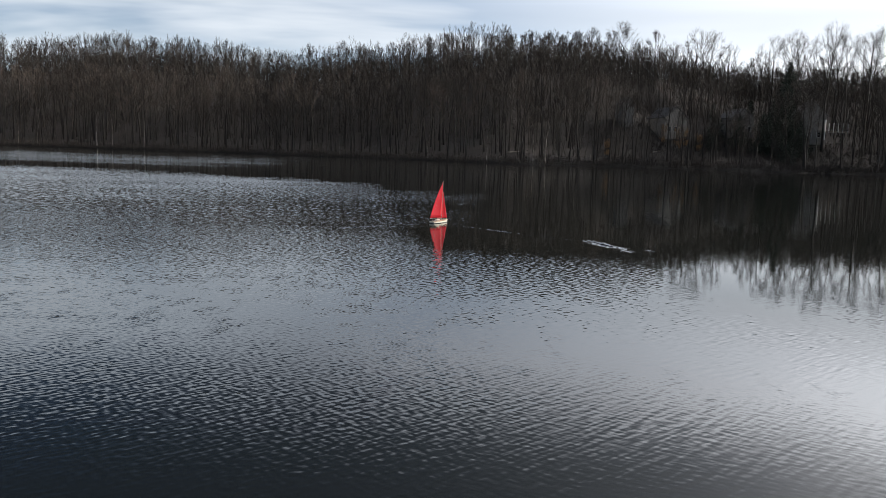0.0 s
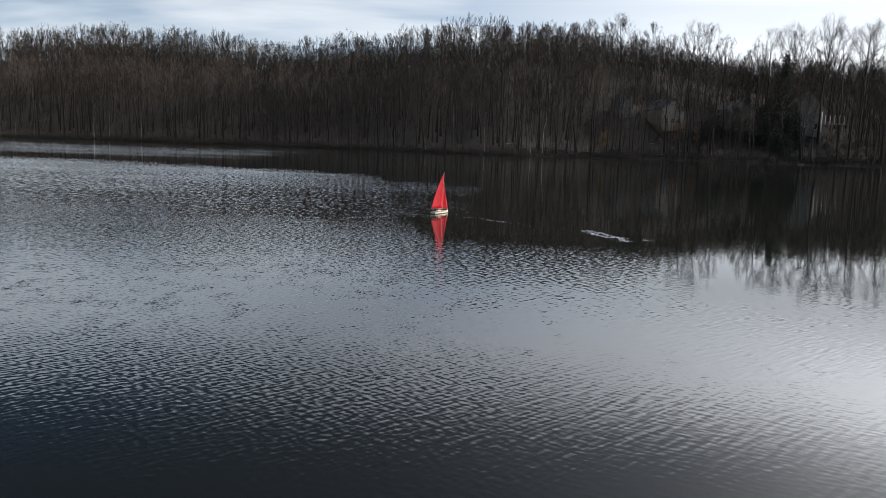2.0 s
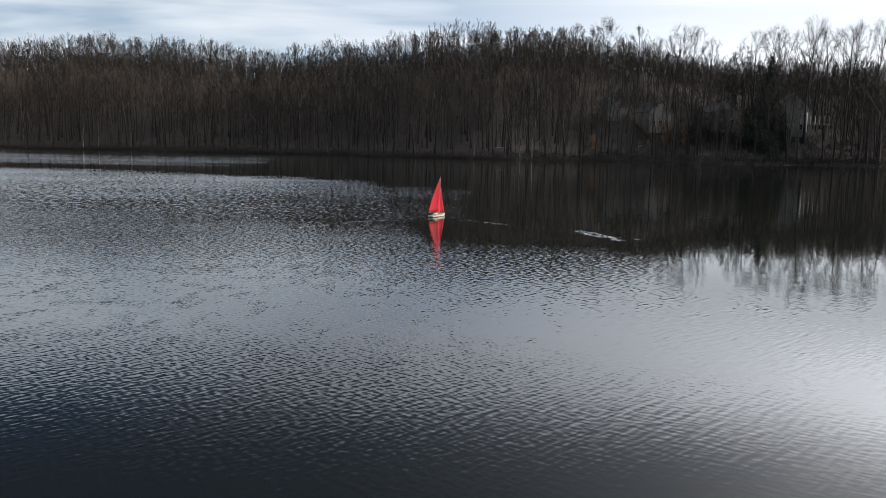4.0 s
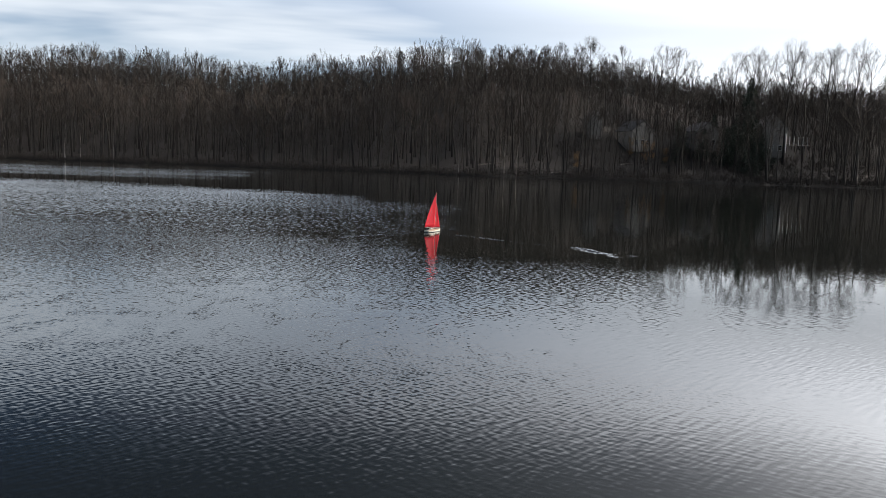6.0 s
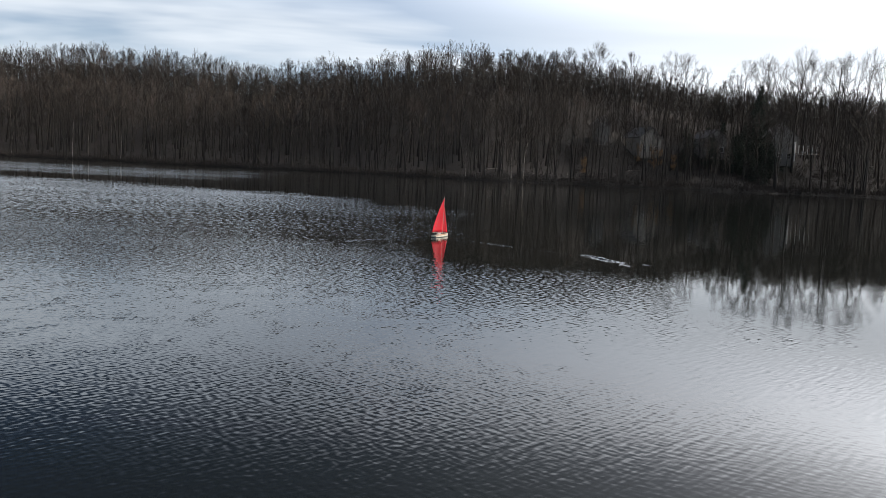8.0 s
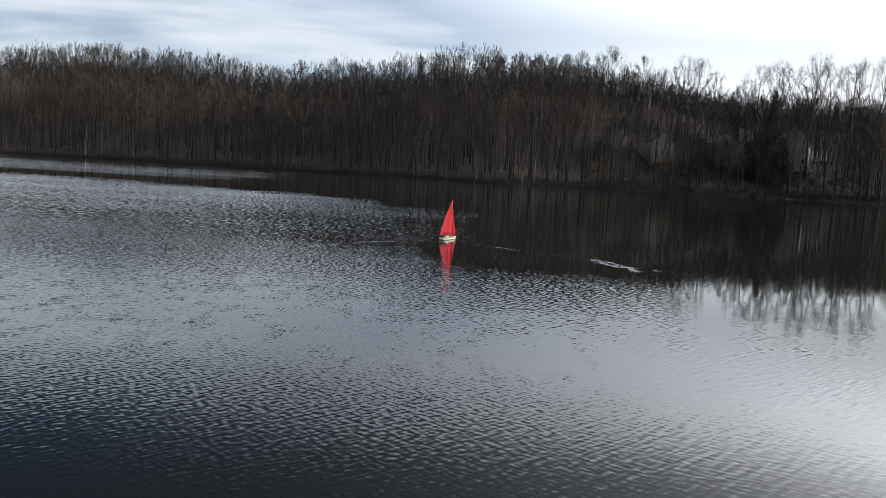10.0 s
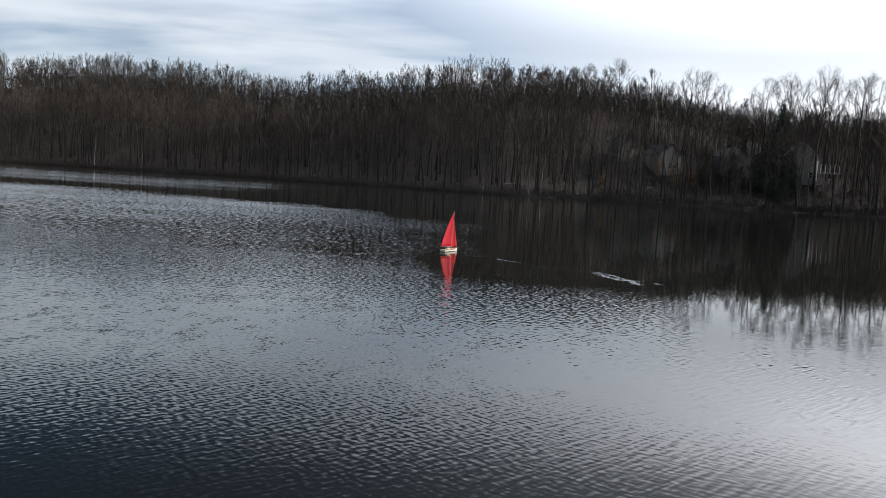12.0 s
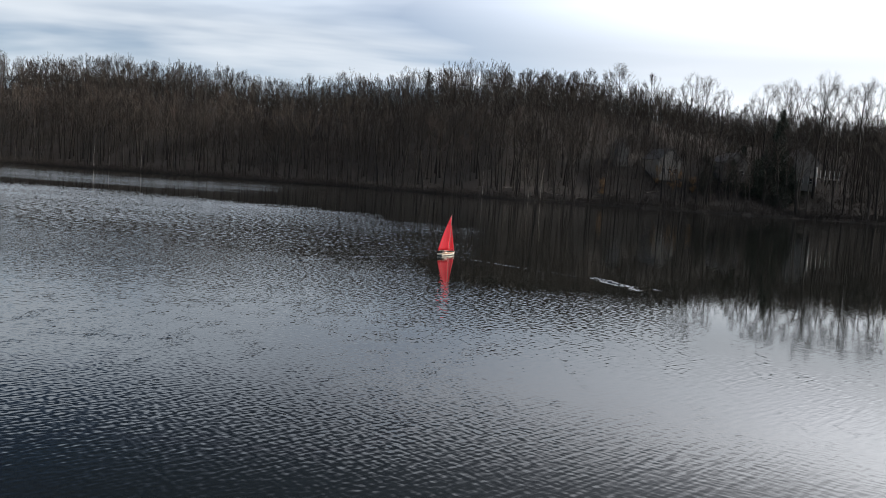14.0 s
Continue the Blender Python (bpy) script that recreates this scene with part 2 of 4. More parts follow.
    peak = n.math("MULTIPLY", n.math("MULTIPLY", crest, open_water), n.math("MULTIPLY", n.math("MULTIPLY", ruffle, 2.5, clamp=True), n.step(y, 38.0, 80.0, 0.074, 0.110)))
    # small gusts roughen flecks of the middle water
    fleck = n.step(n.noise(n.mapped(place, (2.0, 7.0, 0), (0, 0, -8), (1.9, 0.95, 1)), 1.0, 3.0, 0.6), 0.47, 0.66, 0.85, 1.9)
    ripple = n.math("MULTIPLY", ripple, n.step(n.math("ABSOLUTE", n.math("SUBTRACT", y, 13.5)), 3.0, 7.0, fleck, 1.0))
    # the calm water is never quite a mirror
    swell = n.math("MULTIPLY", n.math("SUBTRACT", n.noise(n.mapped(place, (4.0, 1.0, 0), (0, 0, 5), (7.0, 3.2, 1)), 1.0, 2.0, 0.6), 0.5), n.step(y, 20.0, 50.0, 0.0, 0.075))
    drift = n.math("MULTIPLY", n.math("SUBTRACT", n.noise(n.mapped(place, (9.0, 6.0, 0), (0, 0, -20), (5.0, 4.0, 1)), 1.0, 2.0, 0.6), 0.5), n.step(y, 20.0, 50.0, 0.0, 0.015))
    n.put(n.math("ADD", n.math("MULTIPLY", sx, ripple), drift), tilt.inputs[0])
    n.put(n.math("ADD", n.math("SUBTRACT", n.math("MULTIPLY", sy, ripple), peak), swell), tilt.inputs[1])
    normal = n.add("ShaderNodeNewGeometry").outputs["Normal"]
    n.put(n.vmath("NORMALIZE", n.vmath("ADD", normal, tilt.outputs[0])), b.inputs["Normal"])
    return m


WATER = make_water()


def painted(name, colour, rough=0.5, wear=0.12, scale=3.0, **more):
    m, n, b = surface(name, rough, **more)
    place = n.add("ShaderNodeTexCoord").outputs["Object"]
    grain = n.noise(place, scale * 8, 3.0, 0.6)
    stain = n.noise(place, scale, 4.0, 0.6)
    dull = tuple(c * 0.72 for c in colour)
    mixed = n.mix(n.math("MULTIPLY", n.step(stain, 0.4, 0.7), wear * 4, clamp=True), colour, dull)
    n.put(n.mix(n.math("MULTIPLY", grain, wear), mixed, dull), b.inputs["Base Color"])
    bumped(n, b, grain, 0.15, 0.003)
    return m


SIDING = painted("weathered_siding", (0.30, 0.28, 0.255), 0.7, scale=0.6)
SIDING_TAN = painted("tan_siding", (0.42, 0.385, 0.335), 0.7, scale=0.6)
SHINGLE = painted("asphalt_shingles", (0.16, 0.155, 0.15), 0.9, 0.2, 0.8)
WHITE = painted("white_trim_paint", (0.80, 0.79, 0.76), 0.5, scale=1.0)
DECK_WOOD = painted("deck_wood", (0.30, 0.25, 0.20), 0.8, 0.2)
HULL_PAINT = painted("cream_hull_paint", (0.92, 0.86, 0.74), 0.25, 0.06, 6.0)
HULL_LOW = painted("dark_boot_stripe", (0.06, 0.06, 0.055), 0.3, 0.06, 6.0)
DECK = painted("varnished_deck", (0.50, 0.36, 0.22), 0.3, 0.15, 8.0)
SPAR = painted("carbon_spar", (0.45, 0.40, 0.36), 0.35, 0.05, 9.0)
LINE = painted("rigging_line", (0.30, 0.28, 0.26), 0.6, 0.05)
MARK = painted("sail_mark", (0.22, 0.015, 0.02), 0.7, 0.05)
GLASS, _gn, _gb = surface("dark_window_glass", 0.06, Base_Color=(0.02, 0.024, 0.028, 1))


def make_sailcloth():
    """Thin red ripstop that lets the sun through."""
    m, n, b = surface("red_sailcloth", 0.55)
    place = n.add("ShaderNodeTexCoord").outputs["Object"]
    weave = n.noise(place, 60.0, 2.0)
    crease = n.noise(n.mapped(place, scale=(1, 1, 3)), 3.0, 3.0)
    colour = n.mix(n.math("MULTIPLY", crease, 0.5), (0.94, 0.055, 0.095), (0.90, 0.05, 0.085))
    n.put(colour, b.inputs["Base Color"])
    bumped(n, b, n.math("ADD", n.math("MULTIPLY", weave, 0.1), crease), 0.25, 0.02)
    thin = n.add("ShaderNodeBsdfTranslucent")
    n.put(n.mix(0.0, (0.97, 0.07, 0.11), (0, 0, 0)), thin.inputs["Color"])
    both = n.add("ShaderNodeMixShader")
    both.inputs[0].default_value = 0.6
    n.put(b.outputs[0], both.inputs[1])
    n.put(thin.outputs[0], both.inputs[2])
    out = [o for o in m.node_tree.nodes if o.bl_idname == "ShaderNodeOutputMaterial"][0]
    n.put(both.outputs[0], out.inputs["Surface"])
    return m


SAILCLOTH = make_sailcloth()


def leafy(name, a, b_colour, rough=0.9):
    m, n, b = surface(name, rough)
    shade = n.add("ShaderNodeNewGeometry").outputs["Random Per Island"]
    place = n.add("ShaderNodeTexCoord").outputs["Object"]
    n.put(n.mix(n.math("MULTIPLY", n.math("ADD", shade, n.noise(place, 0.8)), 0.5), a, b_colour), b.inputs["Base Color"])
    return m


NEEDLES = leafy("pine_needles", (0.018, 0.028, 0.020), (0.040, 0.054, 0.037))
DRY_LEAVES = leafy("dry_beech_leaves", (0.30, 0.17, 0.075), (0.46, 0.29, 0.14))


# ------------------------------------------------------------------ mesh helpers
def mesh_of(name, verts, tris, material):
    """A mesh from arrays of places and triangles."""
    me = bpy.data.meshes.new(name)
    verts, tris = np.asarray(verts, np.float32), np.asarray(tris, np.int32)
    me.vertices.add(len(verts))
    me.vertices.foreach_set("co", verts.ravel())
    me.loops.add(tris.size)
    me.loops.foreach_set("vertex_index", tris.ravel())
    me.polygons.add(len(tris))
    me.polygons.foreach_set("loop_start", np.arange(0, tris.size, 3, dtype=np.int32))
    me.update(calc_edges=True)
    me.materials.append(material)
    return me


def part(name, bm, material, parent=None, label=""):
    """Links a bmesh as one mesh object, under parent if there is one."""
    me = bpy.data.meshes.new(name)
    bmesh.ops.recalc_face_normals(bm, faces=bm.faces)
    bm.to_mesh(me)
    bm.free()
    me.materials.append(material)
    ob = new(name, me)
    ob.parent = parent
    return tagged(ob, label)


def part_of(name, me, parent, label=""):
    ob = new(name, me)
    ob.parent = parent
    return tagged(ob, label)


def empty(name, m, label, category, group="", kind=""):
    ob = new(name)
    ob.empty_display_size = 0.2
    ob.matrix_world = m
    return tagged(ob, label, category, group, kind)


def tube(path, radii, sides):
    """A tapering tube of triangles along a path; a last radius of nought closes to a point."""
    path = np.asarray(path, float)
    way = np.gradient(path, axis=0)
    way /= np.linalg.norm(way, axis=1)[:, None] + 1e-9
    side = np.cross(way, (0.31, 0.87, 0.38))
    side /= np.linalg.norm(side, axis=1)[:, None] + 1e-9
    up = np.cross(way, side)
    a = np.arange(sides) * 2 * math.pi / sides
    ring = np.cos(a)[None, :, None] * side[:, None, :] + np.sin(a)[None, :, None] * up[:, None, :]
    verts = (path[:, None, :] + ring * np.asarray(radii, float)[:, None, None]).reshape(-1, 3)
    tris, k = [], sides
    for i in range(len(path) - 1):
        for j in range(k):
            p, q, r, s = i * k + j, i * k + (j + 1) % k, (i + 1) * k + (j + 1) % k, (i + 1) * k + j
            tris.append((p, q, r))
            if radii[i + 1] > 1e-6:
                tris.append((p, r, s))
    return verts, np.array(tris)


def joined(pieces):
    verts, tris, base = [], [], 0
    for v, t in pieces:
        verts.append(v)
        tris.append(t + base)
        base += len(v)
    return np.concatenate(verts), np.concatenate(tris)


def bm_box(bm, size, centre, bevel=0.0, turn=None):
    """A box with bevelled edges."""
    made = bmesh.ops.create_cube(bm, size=1.0)["verts"]
    bmesh.ops.scale(bm, vec=size, verts=made)
    if bevel:
        edges = list({e for v in made for e in v.link_edges})
        res = bmesh.ops.bevel(bm, geom=edges, offset=bevel, segments=1, affect="EDGES", profile=0.5)
        made = list({v for f in res["faces"] for v in f.verts} | {v for v in made if v.is_valid})
    if turn is not None:
        bmesh.ops.rotate(bm, cent=(0, 0, 0), matrix=turn, verts=made)
    bmesh.ops.translate(bm, vec=centre, verts=made)
    return made


def bm_tube(bm, path, radii, sides=8):
    verts, tris = tube(path, radii, sides)
    vs = [bm.verts.new(v) for v in verts]
    for t in tris:
        bm.faces.new([vs[i] for i in t])
    ends = [(0, sides)] if radii[-1] < 1e-6 else [(0, sides), (len(vs) - sides, len(vs))]
    for lo, hi in ends:
        bm.faces.new(vs[lo:hi])


# ------------------------------------------------------------------ the lie of the land
SHORE_X = [-420, -260, -130, -60, -12, 16, 45, 80, 110, 260, 420]
SHORE_Y = [238, 228, 218, 207, 190, 173, 182, 177, 182, 190, 200]
RIDGE_X = [-260, -187, -124, -82, -67, -39, -18, 3, 46, 67, 88, 110, 142, 260]
RIDGE_Z = [27, 28, 29, 28, 25, 26.5, 28, 30, 31, 30, 26, 24, 24, 22]


def shore(x):
    return np.interp(x, SHORE_X, SHORE_Y) + 1.4 * np.sin(x * 0.21 + 1.0) + 0.8 * np.sin(x * 0.53)


def ease(v):
    v = np.clip(v, 0, 1)
    return v * v * (3 - 2 * v)


def inland(x, y):
    """Metres from the water line, more than nought on land."""
    return np.maximum(np.maximum(y - shore(x), np.abs(x) - 330 + 0.1 * y), 2.6 - y)


def land(x, y):
    x, y = np.asarray(x, float), np.asarray(y, float)
    d = inland(x, y)
    far = y > 60
    bank = np.where(d < 0, np.maximum(d * 0.35, -2.0), 0.55 * ease(d / 1.6) + 0.02 * np.minimum(d, 40))
    hill = np.interp(x, RIDGE_X, RIDGE_Z) * ease((d - 2) / 105) * far
    rough = (0.5 * np.sin(x * 0.11 + y * 0.07) + 0.35 * np.sin(x * 0.23 - y * 0.19)) * ease((d - 3) / 20) * far
    near = np.where(far, 0, 0.5 * ease((d - 0.5) / 1.6) + 6 * ease((d - 20) / 180))
    return bank + hill + rough + near


def sheet():
    xs = np.unique(np.concatenate([np.arange(-240, 240.1, 2.5), np.arange(-420, 420.1, 15), np.linspace(-3000, 3000, 25)]))
    ys = np.unique(np.concatenate([np.arange(-12, 12.1, 0.6), np.arange(158, 244.1, 1.25), np.arange(244, 330.1, 3), np.arange(-200, 440, 20), np.linspace(-1500, 3500, 22)]))
    gx, gy = np.meshgrid(xs, ys)
    verts = np.stack([gx, gy, land(gx, gy)], -1).reshape(-1, 3)
    w, h = len(xs), len(ys)
    i = (np.arange(h - 1)[:, None] * w + np.arange(w - 1)[None, :]).ravel()
    tris = np.concatenate([np.stack([i, i + 1, i + w + 1], 1), np.stack([i, i + w + 1, i + w], 1)])
    me = mesh_of("ground", verts, tris, LITTER)
    me.polygons.foreach_set("use_smooth", np.ones(len(tris), bool))
    return tagged(new("ground", me), "brown leaf-littered ground rising from the lake into wooded hills", "ground", kind="structure")


sheet()
bm = bmesh.new()
bmesh.ops.create_grid(bm, x_segments=8, y_segments=8, size=0.5)
bmesh.ops.scale(bm, vec=(720, 262, 1), verts=bm.verts)
bmesh.ops.translate(bm, vec=(0, 128, 0), verts=bm.verts)
tagged(part("water", bm, WATER), "dark lake water with wind ripples and tree reflections", "water", kind="structure")


# ------------------------------------------------------------------ trees
def turned(way, angle, about):
    way = np.asarray(way, float)
    about = np.asarray(about, float) / (np.linalg.norm(about) + 1e-9)
    c, s = math.cos(angle), math.sin(angle)
    return way * c + np.cross(about, way) * s + about * np.dot(about, way) * (1 - c)


def bough(rng, start, way, length, r0, n, lift, wobble):
    """A branch that bends upwards, as points and radii."""
    pts, p, w = [np.array(start)], np.array(start, float), np.array(way, float)
    for _ in range(n):
        w = w + np.array((0, 0, lift)) + rng.normal(0, wobble, 3)
        w /= np.linalg.norm(w)
        p = p + w * length / n
        pts.append(p)
    return np.array(pts), np.linspace(r0, r0 * 0.2, n + 1), w


def bare_tree(seed, height, split=0.55, leaders=5, subs=9, twigs=7, limbs=5, clear=0.3, open_angle=24, lean=(0, 0), girth=0.0105, twig_r=0.010):
    """A leafless tree: a clear trunk that splits into leaders, which carry branches and twigs. Returns trunk and crown as arrays."""
    rng = np.random.default_rng(seed)
    steps = 8
    t = np.linspace(0, 1, steps)
    drift = np.cumsum(rng.normal(0, 0.019, (steps, 2)), 0) * height
    axis = np.stack([drift[:, 0] * t + lean[0] * t * height, drift[:, 1] * t + lean[1] * t * height, t * height * 0.86], 1)
    axis[0] = (0, 0, -0.8)
    radius = height * girth * (1 - 0.9 * t ** 0.9)
    radius[0] *= 1.35
    trunk = [tube(axis, radius, 6)]
    crown = []

    def on_axis(u):
        return np.array([np.interp(u, t, axis[:, k]) for k in range(3)])

    # the crown ends in a rounded dome
    heart = on_axis(split) * (1, 1, 0) + (0, 0, height * (split + (1 - split) * 0.45))
    dome = np.array((height * open_angle / 150, height * open_angle / 150, height * (1 - split) * 0.57))
    dome[:2] *= rng.uniform(0.85, 1.15, 2)

    def reach(a, b):
        """The end of a shoot from a towards b, cut off at the dome."""
        for _ in range(5):
            d = (b - heart) / dome
            if d[2] < 0 or d @ d < rng.uniform(0.94, 1.06):
                break
            b = a + (b - a) * 0.72
        return b

    def dress(pts, length, r, count, each):
        n = len(pts) - 1
        for k in range(count):
            v = 0.2 + 0.8 * (k + rng.random()) / count
            j = min(n - 1, int(v * n))
            base = pts[j] + (pts[j + 1] - pts[j]) * (v * n - j)
            along = pts[j + 1] - pts[j]
            along /= np.linalg.norm(along)
            w2 = turned(along, rng.uniform(0.4, 1.0), rng.normal(0, 1, 3))
            p2, r2, e2 = bough(rng, base, w2, length * rng.uniform(0.24, 0.44) * (1.3 - 0.6 * v), max(0.022, r * 0.4), 2, 0.16, 0.12)
            p2[-1] = reach(p2[0], p2[-1])
            p2[1] = p2[0] * 0.5 + p2[2] * 0.5 + rng.normal(0, 0.04, 3) * np.linalg.norm(p2[2] - p2[0])
            crown.append(tube(p2, r2, 3))
            for _ in range(each):
                b2 = p2[0] + (p2[-1] - p2[0]) * rng.uniform(0.2, 1.0)
                w3 = turned(e2, rng.uniform(0.2, 1.15), rng.normal(0, 1, 3)) + np.array((0, 0, 0.06))
                w3 /= np.linalg.norm(w3)
                tip = reach(b2, b2 + w3 * rng.uniform(0.8, 2.1) * height / 22)
                flat = np.cross(w3, rng.normal(0, 1, 3))
                flat *= twig_r / (np.linalg.norm(flat) + 1e-9)
                crown.append((np.array([b2 - flat, b2 + flat, tip]), np.array([(0, 1, 2)])))

    spin = rng.uniform(0, 6.3)
    for i in range(leaders):
        u = split + 0.16 * i / leaders * rng.uniform(0.6, 1.2)
        az = spin + i * 2.4 + rng.normal(0, 0.3)
        out = math.radians(rng.uniform(58, 76)) * math.sqrt((i + 0.6) / leaders)
        goal = heart + dome * (math.cos(az) * math.sin(out), math.sin(az) * math.sin(out), math.cos(out)) * rng.uniform(0.86, 0.99)
        way = goal - on_axis(u)
        length = np.linalg.norm(way)
        way = way / length + np.array((math.cos(az), math.sin(az), 0)) * 0.10
        way /= np.linalg.norm(way)
        r = max(0.03, height * girth * (1 - 0.9 * u ** 0.9) * 0.46)
        pts, rad, _ = bough(rng, on_axis(u), way, length, r, 5, 0.03, 0.07)
        crown.append(tube(pts, rad, 4))
        dress(pts, length, r, subs, twigs)
    top = np.array([on_axis(u) for u in np.linspace(split, 1.0, 5)])
    dress(top, height * 0.30, 0.05, subs, twigs)
    for i in range(limbs):
        u = clear + (split - clear) * (i + rng.random()) / limbs
        az = i * 2.4 + rng.normal(0, 0.4)
        out = math.radians(rng.uniform(45, 70))
        way = np.array((math.cos(az) * math.sin(out), math.sin(az) * math.sin(out), math.cos(out)))
        length = height * rng.uniform(0.12, 0.22)
        pts, rad, _ = bough(rng, on_axis(u), way, length, 0.05, 3, 0.14, 0.10)
        crown.append(tube(pts, rad, 3))
        dress(pts, length, 0.04, 4, max(3, twigs - 3))
    return joined(trunk), joined(crown)


def prisms(a, b, ra, rb, sides):
    """Tapering prisms from points a to points b, all at once; two sides make a flat strip."""
    way = (b - a) / (np.linalg.norm(b - a, axis=1)[:, None] + 1e-9)
    side = np.cross(way, np.roll(way, 1, axis=1) + (0.3, -0.5, 0.1))
    side /= np.linalg.norm(side, axis=1)[:, None] + 1e-9
    up = np.cross(way, side)
    n, rings = len(a), []
    for p, r in ((a, ra), (b, rb)):
        for k in range(sides):
            ang = 2 * math.pi * k / sides
            rings.append(p + (side * math.cos(ang) + up * math.sin(ang)) * r[:, None])
    verts = np.stack(rings, 1).reshape(-1, 3)
    base = np.arange(n)[:, None] * 2 * sides
    tris = []
    for k in range(sides if sides > 2 else 1):
        m = (k + 1) % sides
        tris += [base + (k, m, sides + m), base + (k, sides + m, sides + k)]
    return verts, np.concatenate(tris)


def forked_tree(seed, height, clear=0.45, shoots=8, levels=5, spread=0.25, tilt=26, twigs=4, twig_r=0.012, light=False, girth=0.0100):
    """A leafless forest tree: a straight clear trunk and upswept shoots that fork again and again into fine twigs. Returns trunk and crown as arrays."""
    rng = np.random.default_rng(seed)
    t = np.linspace(0, 1, 8)
    sway = np.cumsum(rng.normal(0, 0.010, (8, 2)), 0) * height * t[:, None]
    axis = np.stack([sway[:, 0], sway[:, 1], t * height * 0.84], 1)
    axis[0] = (0, 0, -0.8)
    radius = height * girth * (1 - 0.88 * t ** 0.9)
    radius[0] *= 1.4
    trunk = tube(axis, radius, 4 if light else 6)
    crown = []
    u = clear + (0.86 - clear) * (np.arange(shoots) + rng.random(shoots)) / shoots
    start = np.stack([np.interp(u, t, axis[:, k]) for k in range(3)], 1)
    az = rng.uniform(0, 6.3) + np.arange(shoots) * 2.4 + rng.normal(0, 0.35, shoots)
    lean = np.radians(tilt * rng.uniform(0.7, 1.5, shoots) * np.interp(u, (clear, 0.86), (1.35, 0.45)))
    way = np.stack([np.cos(az) * np.sin(lean), np.sin(az) * np.sin(lean), np.cos(lean)], 1)
    # a low shoot grows as far up as a high one
    length = (height - start[:, 2]) * rng.uniform(0.30, 0.36, shoots) * (1.0 if levels > 4 else 1.15) * np.where(rng.random(shoots) < 0.2, 0.6, 1)
    thick = np.interp(u, t, radius) * rng.uniform(0.35, 0.6, shoots)
    # the crown fills a rounded dome
    foot = clear * height * 0.84
    heart = np.array((axis[-1, 0] * 0.8, axis[-1, 1] * 0.8, foot + (height - foot) * 0.42))
    dome = np.array((height * tilt / 140, height * tilt / 140, (height - foot) * 0.58)) * (*rng.uniform(0.85, 1.15, 2), 1)

    def kept(a, b):
        """How much of each shoot from a to b stays inside the dome."""
        ma, mb = np.linalg.norm((a - heart) / dome, axis=1), np.linalg.norm((b - heart) / dome, axis=1)
        edge = rng.uniform(0.86, 1.0, len(a))
        share = np.clip((edge - ma) / (mb - ma + 1e-6), 0.12, 1)
        return np.where((mb > edge) & (b[:, 2] > heart[2] - dome[2] * 0.4), share, 1.0)

    roots, ends, ways = [], [], []
    for level in range(levels):
        bend = way + rng.normal(0, 0.08, way.shape) + (0, 0, 0.10)
        bend /= np.linalg.norm(bend, axis=1)[:, None]
        mid, end = start + way * length[:, None] * 0.5, start + way * length[:, None] * 0.5 + bend * length[:, None] * 0.5
        length = length * kept(start, end)
        mid, end = start + way * length[:, None] * 0.5, start + way * length[:, None] * 0.5 + bend * length[:, None] * 0.5
        slim = np.maximum(thick * 0.66, twig_r * 1.4)
        if level < 2 and not light:
            crown += [prisms(start, mid, thick, (thick + slim) / 2, 3), prisms(mid, end, (thick + slim) / 2, slim, 3)]
        else:
            crown.append(prisms(start, end, thick, slim, 3 if level < 1 else 2))
        if level:
            roots.append(start)
            ends.append(end)
            ways.append(bend)
        fork = np.where(rng.random(len(start)) < 0.12, 3, 2)
        # a side shoot leaves from halfway as well
        half = np.flatnonzero(rng.random(len(start)) < 0.30)
        src = np.concatenate([np.repeat(np.arange(len(start)), fork), half])
        base = np.concatenate([end[np.repeat(np.arange(len(start)), fork)], mid[half]])
        # a shoot that has come to the edge of the dome forks no more
        inside = np.linalg.norm((base - heart) / dome, axis=1) < 0.93
        src, base = src[inside], base[inside]
        way = bend[src] + rng.normal(0, spread * (1.35, 1.1, 1.0, 1.0)[level], (len(src), 3)) + np.array((0, 0, 0.06))
        way /= np.linalg.norm(way, axis=1)[:, None]
        length = np.maximum(length[src], height * 0.07) * rng.uniform(0.62, 0.95, len(src))
        thick = np.maximum(slim[src] * rng.uniform(0.7, 0.95, len(src)), twig_r)
        start = base
    # fine twigs along every shoot, swept upwards
    roots, ends, ways = np.concatenate(roots), np.concatenate(ends), np.concatenate(ways)
    long = np.linalg.norm(ends - roots, axis=1)
    many = rng.choice(len(roots), twigs, p=long / long.sum())
    w = ways[many] + rng.normal(0, 0.8, (twigs, 3)) + (0, 0, 0.05)
    w /= np.linalg.norm(w, axis=1)[:, None]
    a = roots[many] + (ends[many] - roots[many]) * rng.uniform(0.1, 1.0, twigs)[:, None]
    b = a + w * (height / 22 * rng.uniform(0.4, 1.3, twigs))[:, None]
    b = a + (b - a) * kept(a, b)[:, None]
    flat = np.cross(w, rng.normal(0, 1, w.shape))
    flat *= twig_r / (np.linalg.norm(flat, axis=1)[:, None] + 1e-9)
    crown.append((np.stack([a - flat, a + flat, b], 1).reshape(-1, 3), np.arange(3 * twigs).reshape(-1, 3)))
    verts, tris = joined(crown)
    return trunk, (verts, tris)


TREE_LABEL = "leafless grey-brown hardwood tree on the far lake shore"


